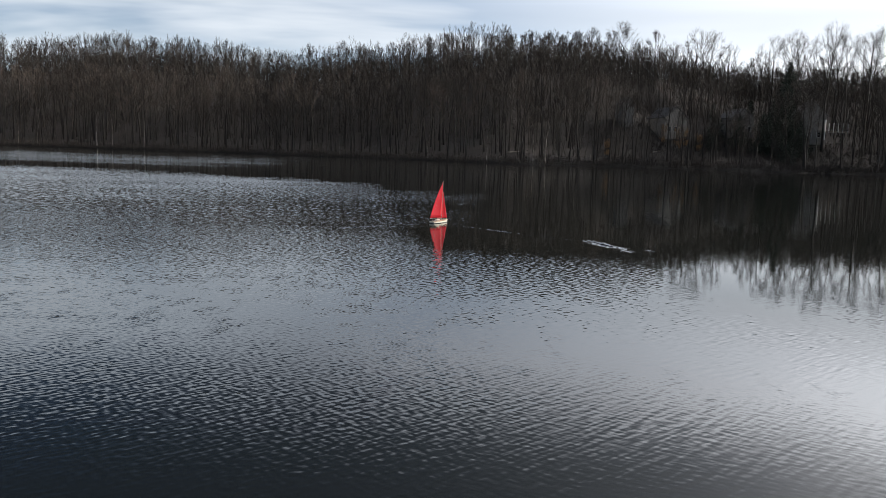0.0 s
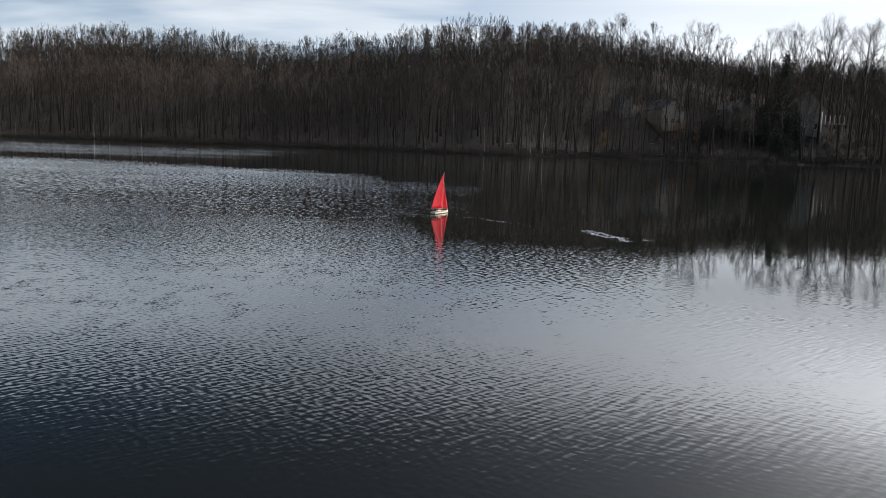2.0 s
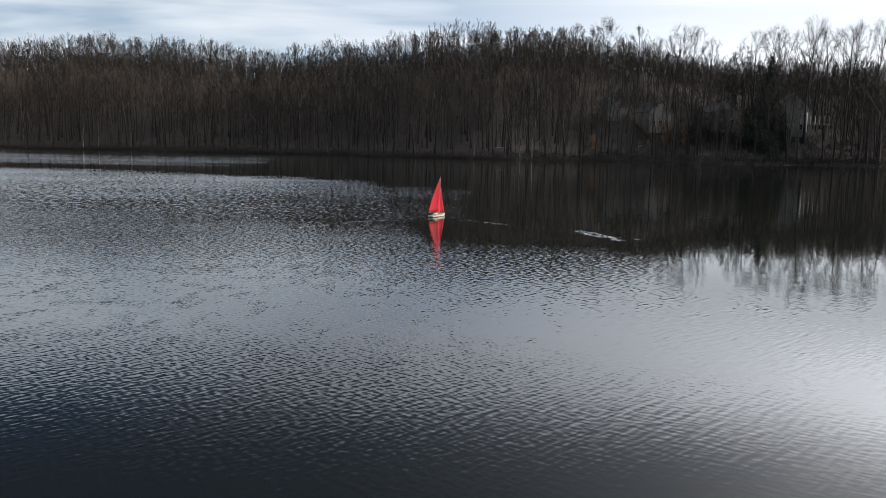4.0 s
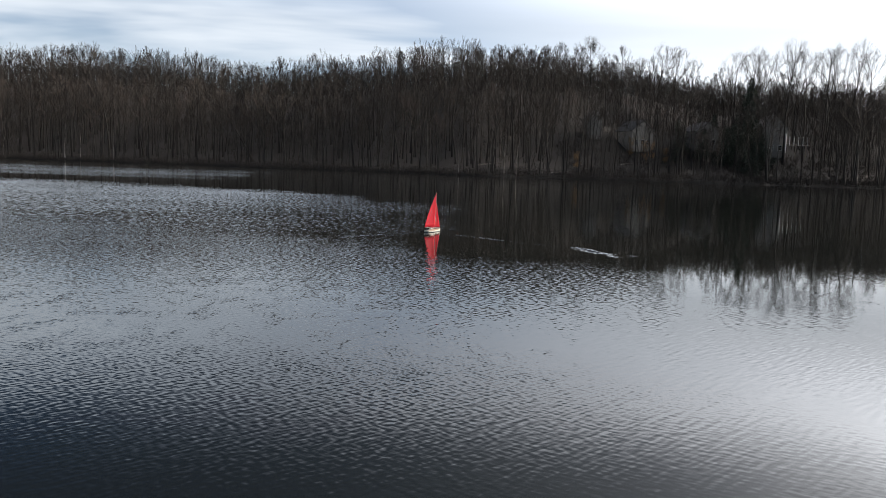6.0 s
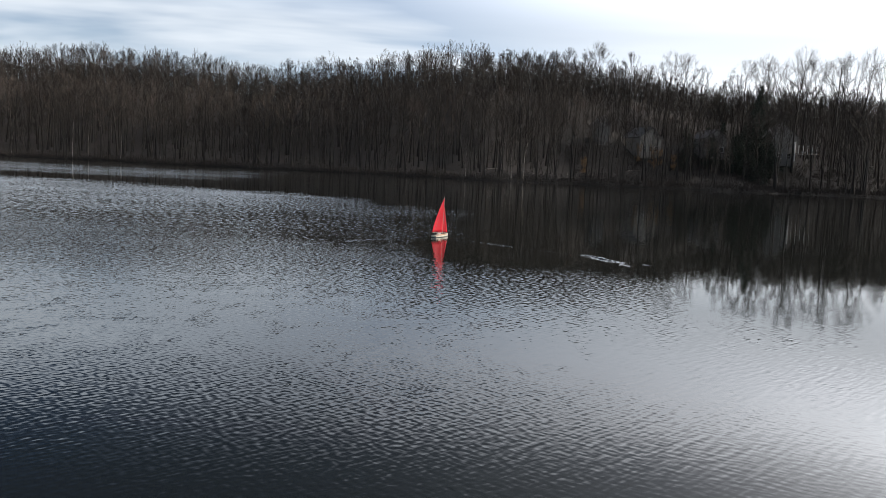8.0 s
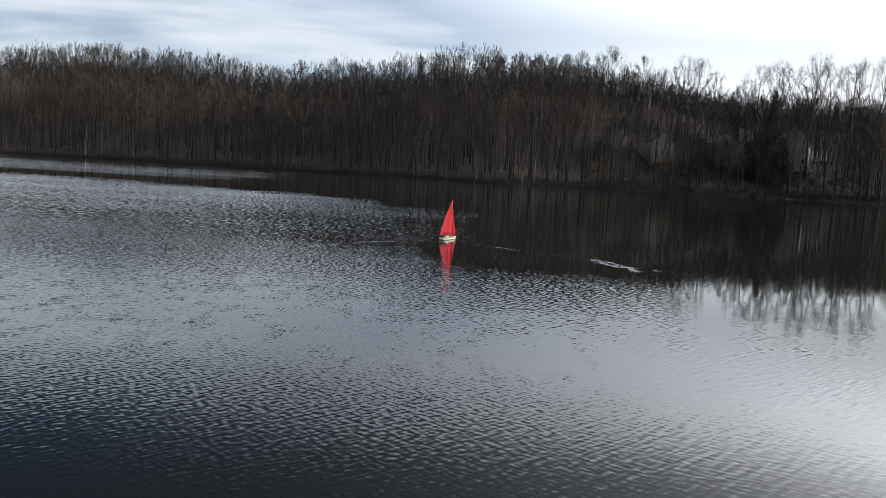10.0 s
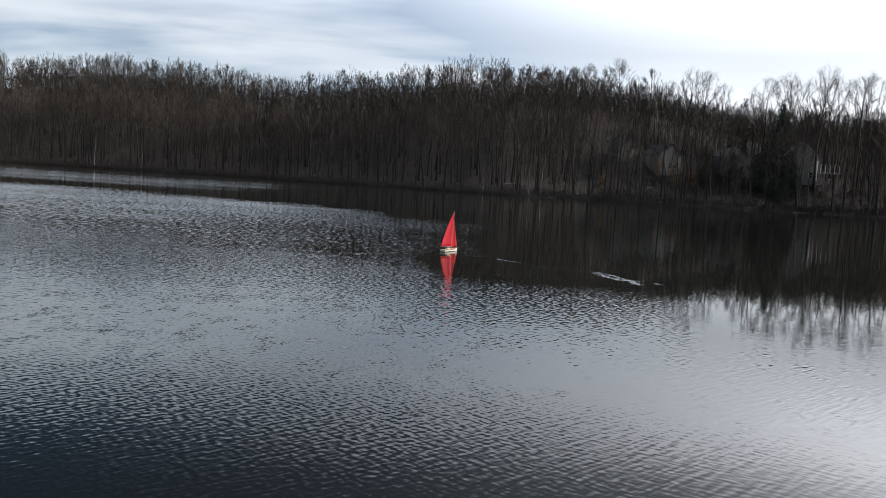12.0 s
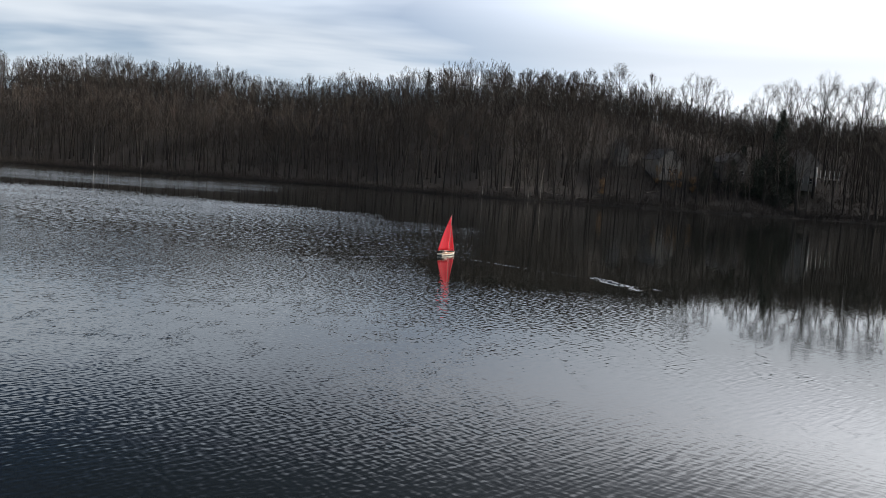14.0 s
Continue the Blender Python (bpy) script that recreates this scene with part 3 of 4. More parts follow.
def tree_at(name, arrays, x, y, z, turn, s, bark_material, label, group="bare trees along the shore", twig_material=TWIG):
    """A tree of trunk and crown."""
    ob = empty(name, pose(x, y, z, 0, 0, turn), label, "tree", group)
    ob.scale = (s, s, s)
    part_of("trunk", mesh_of("trunk", *arrays[0], bark_material), ob)
    part_of("crown", mesh_of("crown", *arrays[1], twig_material), ob)
    return ob


rng = np.random.default_rng(7)
KINDS = 9
near_kinds = [forked_tree(100 + i, 22.0, clear=0.36 + 0.05 * (i % 4), shoots=8 + i % 3, levels=4, spread=0.26 + 0.03 * (i % 3), tilt=27 + 4 * (i % 4), twigs=1900, twig_r=0.010, girth=0.0078 + 0.0018 * (i % 4)) for i in range(KINDS)]
far_kinds = [forked_tree(300 + i, 20.0, clear=0.28 + 0.05 * (i % 4), shoots=7, levels=3, spread=0.24, tilt=22 + 4 * (i % 3), twigs=560, twig_r=0.020, light=True) for i in range(8)]


def gap(x, y):
    """How tall the wood grows along a line of sight from the lake: low in the clearing by the houses."""
    b = x / y
    if y - float(shore(x)) > 60:
        return 1.0
    return 1.0 - 0.30 * math.exp(-((b - 0.39) / 0.035) ** 2) - 0.25 * math.exp(-((b + 0.228) / 0.018) ** 2)


HOUSES = [(63.0, 219.0), (51.8, 223.0), (101.3, 217.0), (105.5, 209.5), (81.0, 216.0)]


PALE = [(-119.3, 221), (-113.8, 222), (-94.9, 218), (-91.3, 226), (-81.7, 218), (-77.7, 218), (-69.8, 212), (-25.7, 201), (-3.1, 190),
        (12.6, 178), (10.5, 180), (20.7, 179), (23.8, 178), (30.5, 190), (102.3, 196)]


def open_ground(x, y):
    return any(abs(x - hx) < 8 and -7 < y - hy < 8 for hx, hy in HOUSES) or any(abs(x - px) < 1.1 and y - shore(x) < 3.5 for px, py in PALE)


def screens_house(x, y):
    """True on the lines between the lake and a house front."""
    return any(y < hy and abs(x / y - hx / hy) < 0.026 for hx, hy in HOUSES[:4])


spots = []
for gy in np.arange(0, 126, 4.4):
    for gx in np.arange(-190, 190, 4.8):
        x, d = gx + rng.uniform(-3.4, 3.4), gy + rng.uniform(-3.0, 3.0) + 2.6
        y = float(shore(x)) + d
        b = x / y
        if not -0.63 < b < 0.69 or d < 1.0 or open_ground(x, y) or (rng.random() < (0.90 if x > 90 else 0.25 if x > 54 else 0.15) and screens_house(x, y)):
            continue
        if 0.405 < b < 0.458 and d < 42 and rng.random() < 0.6:
            continue
        if b < 0.08 and 38 < d < 85 and rng.random() < 0.25:
            continue
        spots.append((x, y, d))
        if 0.10 < b < 0.69 and d > 40 and rng.random() < 0.60:
            spots.append((x + 2.4, y + rng.uniform(-2.2, 2.2), d))

spots.sort(key=lambda q: q[2] + 3 * math.sin(q[0]))
first, near_count, far_pieces_trunk, far_pieces_crown = {}, 0, [], []
for x, y, d in spots:
    z, turn = float(land(x, y)) - 0.1, rng.uniform(0, 360)
    s = (rng.uniform(0.78, 1.10) if rng.random() < 0.7 else rng.uniform(0.45, 0.8)) * gap(x, y)
    if d > 60:
        s *= float(np.interp(x / y, (-0.30, -0.22, -0.10, 0.02, 0.16, 0.24, 0.37, 0.45, 0.6), (0.74, 0.62, 0.68, 0.76, 0.70, 0.62, 0.56, 0.60, 0.66)))
    tip_x, tip_y = rng.normal(0, 2.4), rng.normal(0, 2.4)
    if d < 27 and near_count < 290:
        k = int(rng.integers(KINDS))
        if k not in first:
            first[k] = tree_at("bare_tree", near_kinds[k], x, y, z, turn, s, BARK, TREE_LABEL)
            first[k].rotation_euler = Euler((radians(tip_x), radians(tip_y), radians(turn)))
        else:
            keep = first[k].scale.copy()
            first[k].scale = (s, s, s)
            copy_thing(first[k], pose(x, y, z, tip_x, tip_y, turn))
            first[k].scale = keep
        near_count += 1
    else:
        k = int(rng.integers(len(far_kinds)))
        s *= 1.05
        c, sn = math.cos(turn) * s, math.sin(turn) * s
        m = np.array(((c, -sn, s * tip_x * 0.017), (sn, c, s * tip_y * 0.017), (0, 0, s)))
        for (v, t), store in zip(far_kinds[k], (far_pieces_trunk, far_pieces_crown)):
            store.append((v @ m.T + (x, y, z), t))

wood = empty("woodland", pose(0, 0, 0), "dense leafless hardwood forest covering the hillside", "woodland", kind="stuff")
part_of("trunks", mesh_of("trunks", *joined(far_pieces_trunk), BARK_FAR), wood)
part_of("twigs", mesh_of("twigs", *joined(far_pieces_crown), TWIG_FAR), wood)

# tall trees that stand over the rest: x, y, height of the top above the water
TALL = [(-135.7, 262, 36.5), (-130.3, 268, 36.1), (-121.6, 268, 38.9), (-111.4, 262, 39.1), (-107.9, 268, 37.9), (-98.8, 264, 37.6),
        (-89.0, 262, 37.3), (-83.5, 268, 37.8), (-74.1, 262, 37.0), (-67.0, 262, 36.5), (-61.5, 258, 32.9), (-56.4, 264, 34.6),
        (-51.6, 262, 33.4), (-45.8, 266, 37.2), (-39.4, 258, 32.2), (-35.5, 270, 39.0), (-27.9, 268, 36.9), (-23.1, 262, 33.9),
        (-18.3, 272, 39.3), (-12.4, 270, 39.4), (-5.2, 276, 42.0), (1.6, 276, 44.1), (7.8, 284, 44.7), (16.1, 288, 46.0),
        (22.5, 286, 45.9), (29.5, 288, 46.0), (35.1, 280, 43.6), (42.2, 288, 46.0), (47.3, 284, 46.8), (51.9, 280, 47.9),
        (59.5, 262, 47.3), (56.5, 268, 45.0), (66.9, 250, 43.2), (71.9, 246, 38.8), (72.7, 232, 41.2), (76.7, 226, 39.3),
        (80.4, 224, 36.0), (94.5, 226, 38.9), (97.5, 222, 39.7), (98.8, 216, 37.6), (101.7, 208, 40.5), (110.2, 214, 38.6),
        (112.7, 208, 39.7), (102.3, 262, 36.8), (97.0, 240, 35.7), (117.8, 236, 41.8), (128.5, 236, 42.8), (141.0, 234, 42.2),
        (123.9, 216, 42.6), (-150.0, 262, 38.0), (-165.0, 266, 39.0)]
for i, (x, y, top) in enumerate(TALL):
    z = float(land(x, y)) - 0.1
    wide = 1.35 if i == 30 else (0.72, 0.95, 0.82, 1.08)[i % 4]
    arrays = forked_tree(500 + i, top - z, clear=0.46 + 0.04 * (i % 3), shoots=11 if wide < 1.2 else 16, levels=4, spread=0.28 * wide, tilt=32 * wide, twigs=int(4200 * wide), twig_r=0.009)
    # the darker trunk bark on these crowns puts their backlit shade into the colour
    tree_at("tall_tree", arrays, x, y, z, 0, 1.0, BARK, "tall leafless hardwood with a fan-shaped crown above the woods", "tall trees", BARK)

# a heavy trunk that leans far over
x, y = -43.0, 211.0
tree_at("leaning_tree", bare_tree(660, 21.0, split=0.6, leaders=3, subs=6, twigs=8, limbs=3, lean=(-0.46, -0.1), girth=0.0125), x, y,
        float(land(x, y)) - 0.1, 0, 1.0, DARK_BARK, "thick dark bare tree leaning steeply over its neighbours", "leaning trees")

# pale-barked trees near the water
for i, (x, y) in enumerate(PALE):
    y = float(shore(x)) + 1.8
    z = float(land(x, y)) - 0.1
    tall = 8 + 5 * ((i * 7) % 5) / 5
    arrays = bare_tree(700 + i, tall, split=0.5, leaders=3, subs=5, twigs=5, limbs=4, lean=((-0.10 if i == 7 else 0.03 * math.sin(i * 2.1)), 0), girth=0.0105)
    tree_at("pale_tree", arrays, x, y, z, 0, 1.0, PALE_BARK, "slender bare tree with pale blotched bark by the water", "pale-barked trees")


def fallen_tree(x, y, length, turn, tilt):
    """A dead trunk that lies on the bank with a few broken limbs."""
    r = np.random.default_rng(int(x * 10) + 900)
    z = float(land(x, y)) + 0.12
    ob = empty("fallen_tree", pose(x, y, z, 0, tilt, turn), "bleached fallen tree trunk lying on the bank", "fallen tree", "fallen trees")
    t = np.linspace(0, 1, 7)
    path = np.stack([t * length, 0.25 * np.sin(t * 4), 0.12 * np.sin(t * 3)], 1)
    part_of("trunk", mesh_of("trunk", *tube(path, 0.16 * (1 - 0.8 * t), 6), PALE_BARK), ob)
    for k in range(6):
        b = path[2 + k % 5]
        w = np.array((r.uniform(0.2, 1), r.uniform(-1, 1), r.uniform(0.1, 1.1)))
        pts, rad, _ = bough(r, b, w / np.linalg.norm(w), r.uniform(0.8, 2.2), 0.05, 3, 0.05, 0.15)
        part_of("branch", mesh_of("branch", *tube(pts, rad, 4), PALE_BARK), ob)


for x, y, length, turn, tilt in ((25, 184, 7, 8, -4), (45, 196, 6, 170, -6), (16, 188, 5, 12, -5), (30, 190, 4, 160, -7), (33, 187, 6, 5, -4), (54, 200, 5, 18, -6), (38, 192, 5, 20, -8), (-8, 191.5, 5, 4, 2), (88, 183, 6, -8, -3), (118, 186, 5, 12, -2)):
    fallen_tree(x, max(y, float(shore(x)) + 1.5), length, turn, tilt)


def pine(x, y, top, seed, wide=0.25):
    """An evergreen: trunk, whorls of boughs, needles in flat sprays."""
    r = np.random.default_rng(seed)
    z = float(land(x, y)) - 0.1
    h = top - z
    ob = empty("pine_tree", pose(x, y, z, 0, 0, r.uniform(0, 360)), "dark green pine tree among the bare trees", "tree", "pine trees")
    t = np.linspace(0, 1, 6)
    wood_path = np.stack([0.1 * np.sin(t * 5), 0.1 * np.cos(t * 4), t * h], 1)
    wood_path[0, 2] = -0.6
    pieces = [tube(wood_path, h * 0.011 * (1 - 0.95 * t), 6)]
    leaves_v, leaves_t = [], []
    for lvl in np.arange(0.12, 0.99, 0.9 / h):
        reach = h * wide * (1.02 - lvl) ** 0.75 * r.uniform(0.75, 1.1) + 0.25
        for k in range(5):
            az = k * 1.257 + lvl * 37 + r.normal(0, 0.25)
            ln = reach * r.uniform(0.6, 1.1)
            a = np.array((0, 0, lvl * h))
            tip = a + np.array((math.cos(az) * ln, math.sin(az) * ln, r.uniform(-0.15, 0.25) * ln))
            pieces.append(tube([a, (a + tip) / 2 + (0, 0, -0.05 * ln), tip], [0.05, 0.03, 0.0], 3))
            for _ in range(int(16 + ln * 20)):
                c = a + (tip - a) * r.uniform(0.25, 1.05) + r.normal(0, 0.16 + 0.05 * ln, 3) * (1, 1, 0.5) + (0, 0, r.normal(-0.1, 0.35))
                w = r.normal(0, 1, 3)
                w /= np.linalg.norm(w)
                s = np.cross(w, r.normal(0, 1, 3))
                s /= np.linalg.norm(s)
                e = r.uniform(0.24, 0.46)
                n0 = len(leaves_v) * 1
                leaves_v += [c - s * e * 0.35, c + s * e * 0.35, c + w * e]
                leaves_t.append((n0, n0 + 1, n0 + 2))
    part_of("trunk", mesh_of("trunk", *joined(pieces), BARK), ob)
    part_of("foliage", mesh_of("foliage", leaves_v, leaves_t, NEEDLES), ob)


for i, (x, y, top) in enumerate(((97.6, 222, 30.5), (92.5, 219, 18.5), (89.0, 226, 19.0), (83.5, 224, 17.5), (92.0, 214, 16.0), (79.0, 229, 18.0), (101.5, 226, 20.0))):
    pine(x, y, top, 40 + i)
for i, (x, y, tall) in enumerate(((78, 205, 9), (83.5, 203, 11), (88, 207, 13), (92.5, 201, 9), (91.5, 207, 14), (87.5, 205, 10), (95.0, 209, 11), (86, 197, 7), (74, 211, 8), (86.5, 193, 6), (70, 203, 6))):
    pine(x, y, float(land(x, y)) + tall, 80 + i, 0.40)


def beech(x, y, tall, seed):
    """A young beech that keeps its dry leaves."""
    r = np.random.default_rng(seed)
    z = float(land(x, y)) - 0.1
    arrays = bare_tree(seed, tall, split=0.35, leaders=4, subs=5, twigs=3, limbs=6, clear=0.12, open_angle=30, girth=0.009)
    ob = tree_at("beech_sapling", arrays, x, y, z, 0, 1.0, BARK, "young beech holding dry tan leaves in the understorey", "beech saplings")
    v, t = [], []
    tips = arrays[1][0]
    for c in tips[r.integers(0, len(tips), 900)]:
        c = c + r.normal(0, 0.15, 3)
        w, s = r.normal(0, 1, 3), r.normal(0, 1, 3)
        w /= np.linalg.norm(w)
        s = np.cross(w, s)
        s /= np.linalg.norm(s)
        n0 = len(v)
        v += [c, c + w * 0.10 + s * 0.05, c + w * 0.2, c + w * 0.10 - s * 0.05]
        t += [(n0, n0 + 1, n0 + 2), (n0, n0 + 2, n0 + 3)]
    part_of("leaves", mesh_of("leaves", v, t, DRY_LEAVES), ob, "dry tan leaves")


for i, (x, y, tall) in enumerate(((61.8, 203, 7), (64.0, 205, 6), (59.5, 209, 6), (66.5, 201, 5), (42, 196, 5))):
    beech(x, y, tall, 60 + i)


def thicket():
    """Brush on the bank and thin saplings under the trees."""
    r = np.random.default_rng(21)
    pieces = []
    for i in range(7600):
        x = r.uniform(-165, 165)
        d = abs(r.normal(0, 5)) + 0.35 if i < 3000 else r.uniform(-0.1, 1.0)
        if i >= 4400:
            x, d = r.uniform(40, 165), r.uniform(3, 36)
        y = float(shore(x)) + d
        z = float(land(x, y))
        tall = r.uniform(0.6, 2.4)
        for _k in range(5):
            w = np.array((r.normal(0, 0.45), r.normal(-0.15, 0.45), 1.0))
            a = np.array((x + r.normal(0, 0.3), y + r.normal(0, 0.3), z - 0.05))
            pieces.append(tube([a, a + w * tall * r.uniform(0.6, 1)], [0.03, 0.0], 3))
    tagged(new("shore_brush", mesh_of("shore_brush", *joined(pieces), BRUSH)), "tangled reddish-brown brush along the muddy bank", "brush", kind="stuff")
    pieces = []
    for i in range(6600):
        x = r.uniform(-175, 175)
        d = r.uniform(80, 125) if i >= 3600 else r.uniform(2, 40) if i % 4 == 0 else r.uniform(30, 125)
        y = float(shore(x)) + d
        if open_ground(x, y):
            continue
        a = np.array((x, y, float(land(x, y)) - 0.1))
        tall = r.uniform(1.5, 3.5) if x > 85 and screens_house(x, y) else r.uniform(4.5, 9.5) if d > 80 else r.uniform(4, 14)
        w = np.array((r.normal(0, 0.12), r.normal(0, 0.12), 1.0))
        pts, rad, _ = bough(r, a, w, tall, tall * 0.0055, 4, 0.0, 0.07)
        pieces.append(tube(pts, rad, 4))
        wide = 0.045 if d > 80 else 0.026
        for k in range(40 if d > 80 else 28):
            j = 1 + k % 4
            b2 = pts[j - 1] + (pts[j] - pts[j - 1]) * r.random()
            e = r.normal(0, 0.5, 3) + (0, 0, 0.35)
            e *= r.uniform(0.8, 3.0) / np.linalg.norm(e)
            flat = np.cross(e, r.normal(0, 1, 3))
            flat *= wide / np.linalg.norm(flat)
            pieces.append((np.array([b2 - flat, b2 + flat, b2 + e]), np.array([(0, 1, 2)])))
    tagged(new("saplings", mesh_of("saplings", *joined(pieces), SAPLING)), "thin bare saplings in the understorey of the woods", "saplings", kind="stuff")


thicket()


# ------------------------------------------------------------------ houses among the trees
def gable_prism(bm, w, d, z0, z1):
    """A gable end to end along x, ridge along y."""
    a = [bm.verts.new((sx * w / 2, sy * d / 2, z0)) for sy in (-1, 1) for sx in (-1, 1)]
    r0, r1 = bm.verts.new((0, -d / 2, z1)), bm.verts.new((0, d / 2, z1))
    bm.faces.new((a[0], a[1], r0))
    bm.faces.new((a[3], a[2], r1))
    bm.faces.new((a[0], r0, r1, a[2]))
    bm.faces.new((a[1], a[3], r1, r0))
    bm.faces.new((a[0], a[2], a[3], a[1]))


def house(x, y, w, d, eaves, ridge, turn, siding, label, deck=False, storeys=(1.5, 4.2)):
    """A house with gable roof and windows."""
    z = float(land(x, y)) - 0.2
    ob = empty("house", pose(x, y, z, 0, 0, turn), label, "house", "houses in the woods")
    bm = bmesh.new()
    bm_box(bm, (w, d, eaves + 1.0), (0, 0, (eaves - 1.0) / 2), 0.03)
    gable_prism(bm, w, d, eaves, ridge)
    part("wall", bm, siding, ob)
    slope, half = math.atan2(ridge - eaves, w / 2), math.hypot(ridge - eaves, w / 2)
    bm = bmesh.new()
    for side in (-1, 1):
        bm_box(bm, (half + 0.5, d + 0.9, 0.18), (side * (w / 4 + 0.12), 0, (eaves + ridge) / 2 + 0.05), 0.02, Matrix.Rotation(side * slope, 3, "Y"))
    part("roof", bm, SHINGLE, ob, "grey shingled gable roof")
    for storey in storeys:
        for wx in (-w * 0.28, 0.0, w * 0.28):
            if storey + 0.9 > eaves:
                continue
            bm = bmesh.new()
            bm_box(bm, (1.1, 0.14, 1.5), (wx, -d / 2 - 0.03, storey + 0.2), 0.02)
            frame_ob = part("window", bm, WHITE, ob, "white framed window")
            for pz in (-0.34, 0.34):
                bm = bmesh.new()
                bm_box(bm, (0.88, 0.05, 0.6), (wx, -d / 2 - 0.10, storey + 0.2 + pz), 0.01)
                part("pane", bm, GLASS, frame_ob)
    if deck:
        bm = bmesh.new()
        bm_box(bm, (w * 0.9, 3.2, 0.25), (w * 0.72, -d / 2 - 1.2, 2.5), 0.03)
        part("deck", bm, DECK_WOOD, ob, "raised wooden deck")
        for k in range(6):
            bm = bmesh.new()
            tall = 5.2 if k == 0 else 2.6 - 0.15 * (k % 2)
            bm_box(bm, (0.6 if k == 0 else 0.16, 0.6 if k == 0 else 0.16, tall), (w * 0.36 + k * 1.15, -d / 2 - 3.05, 2.3 + (0.6 if k == 0 else 1.2)), 0.02, Matrix.Rotation(radians(59), 3, "Z"))
            part("post", bm, WHITE, ob, "sunlit white porch post")
        for k in range(3):
            bm = bmesh.new()
            bm_box(bm, (0.22, 0.22, 4.0), (w * 0.4 + k * 2.6, -d / 2 - 2.5, 0.6), 0.02)
            part("pier", bm, DECK_WOOD, ob)
    return ob


house(63.0, 219.0, 6.6, 10.0, 4.8, 7.6, 12, SIDING_TAN, "tan gabled house half hidden by bare trees", storeys=(1.5,))
house(51.8, 223.0, 3.6, 8.0, 5.2, 7.0, 0, SIDING, "narrow grey house end showing between trunks", storeys=())
house(101.3, 217.0, 8.0, 10.0, 6.8, 10.8, -14, SIDING, "grey gabled house with a white-posted porch", deck=True, storeys=(1.5,))
house(81.0, 216.0, 6.5, 9.0, 4.6, 7.0, 6, SIDING, "dim grey house behind dark pines", storeys=(1.5,))


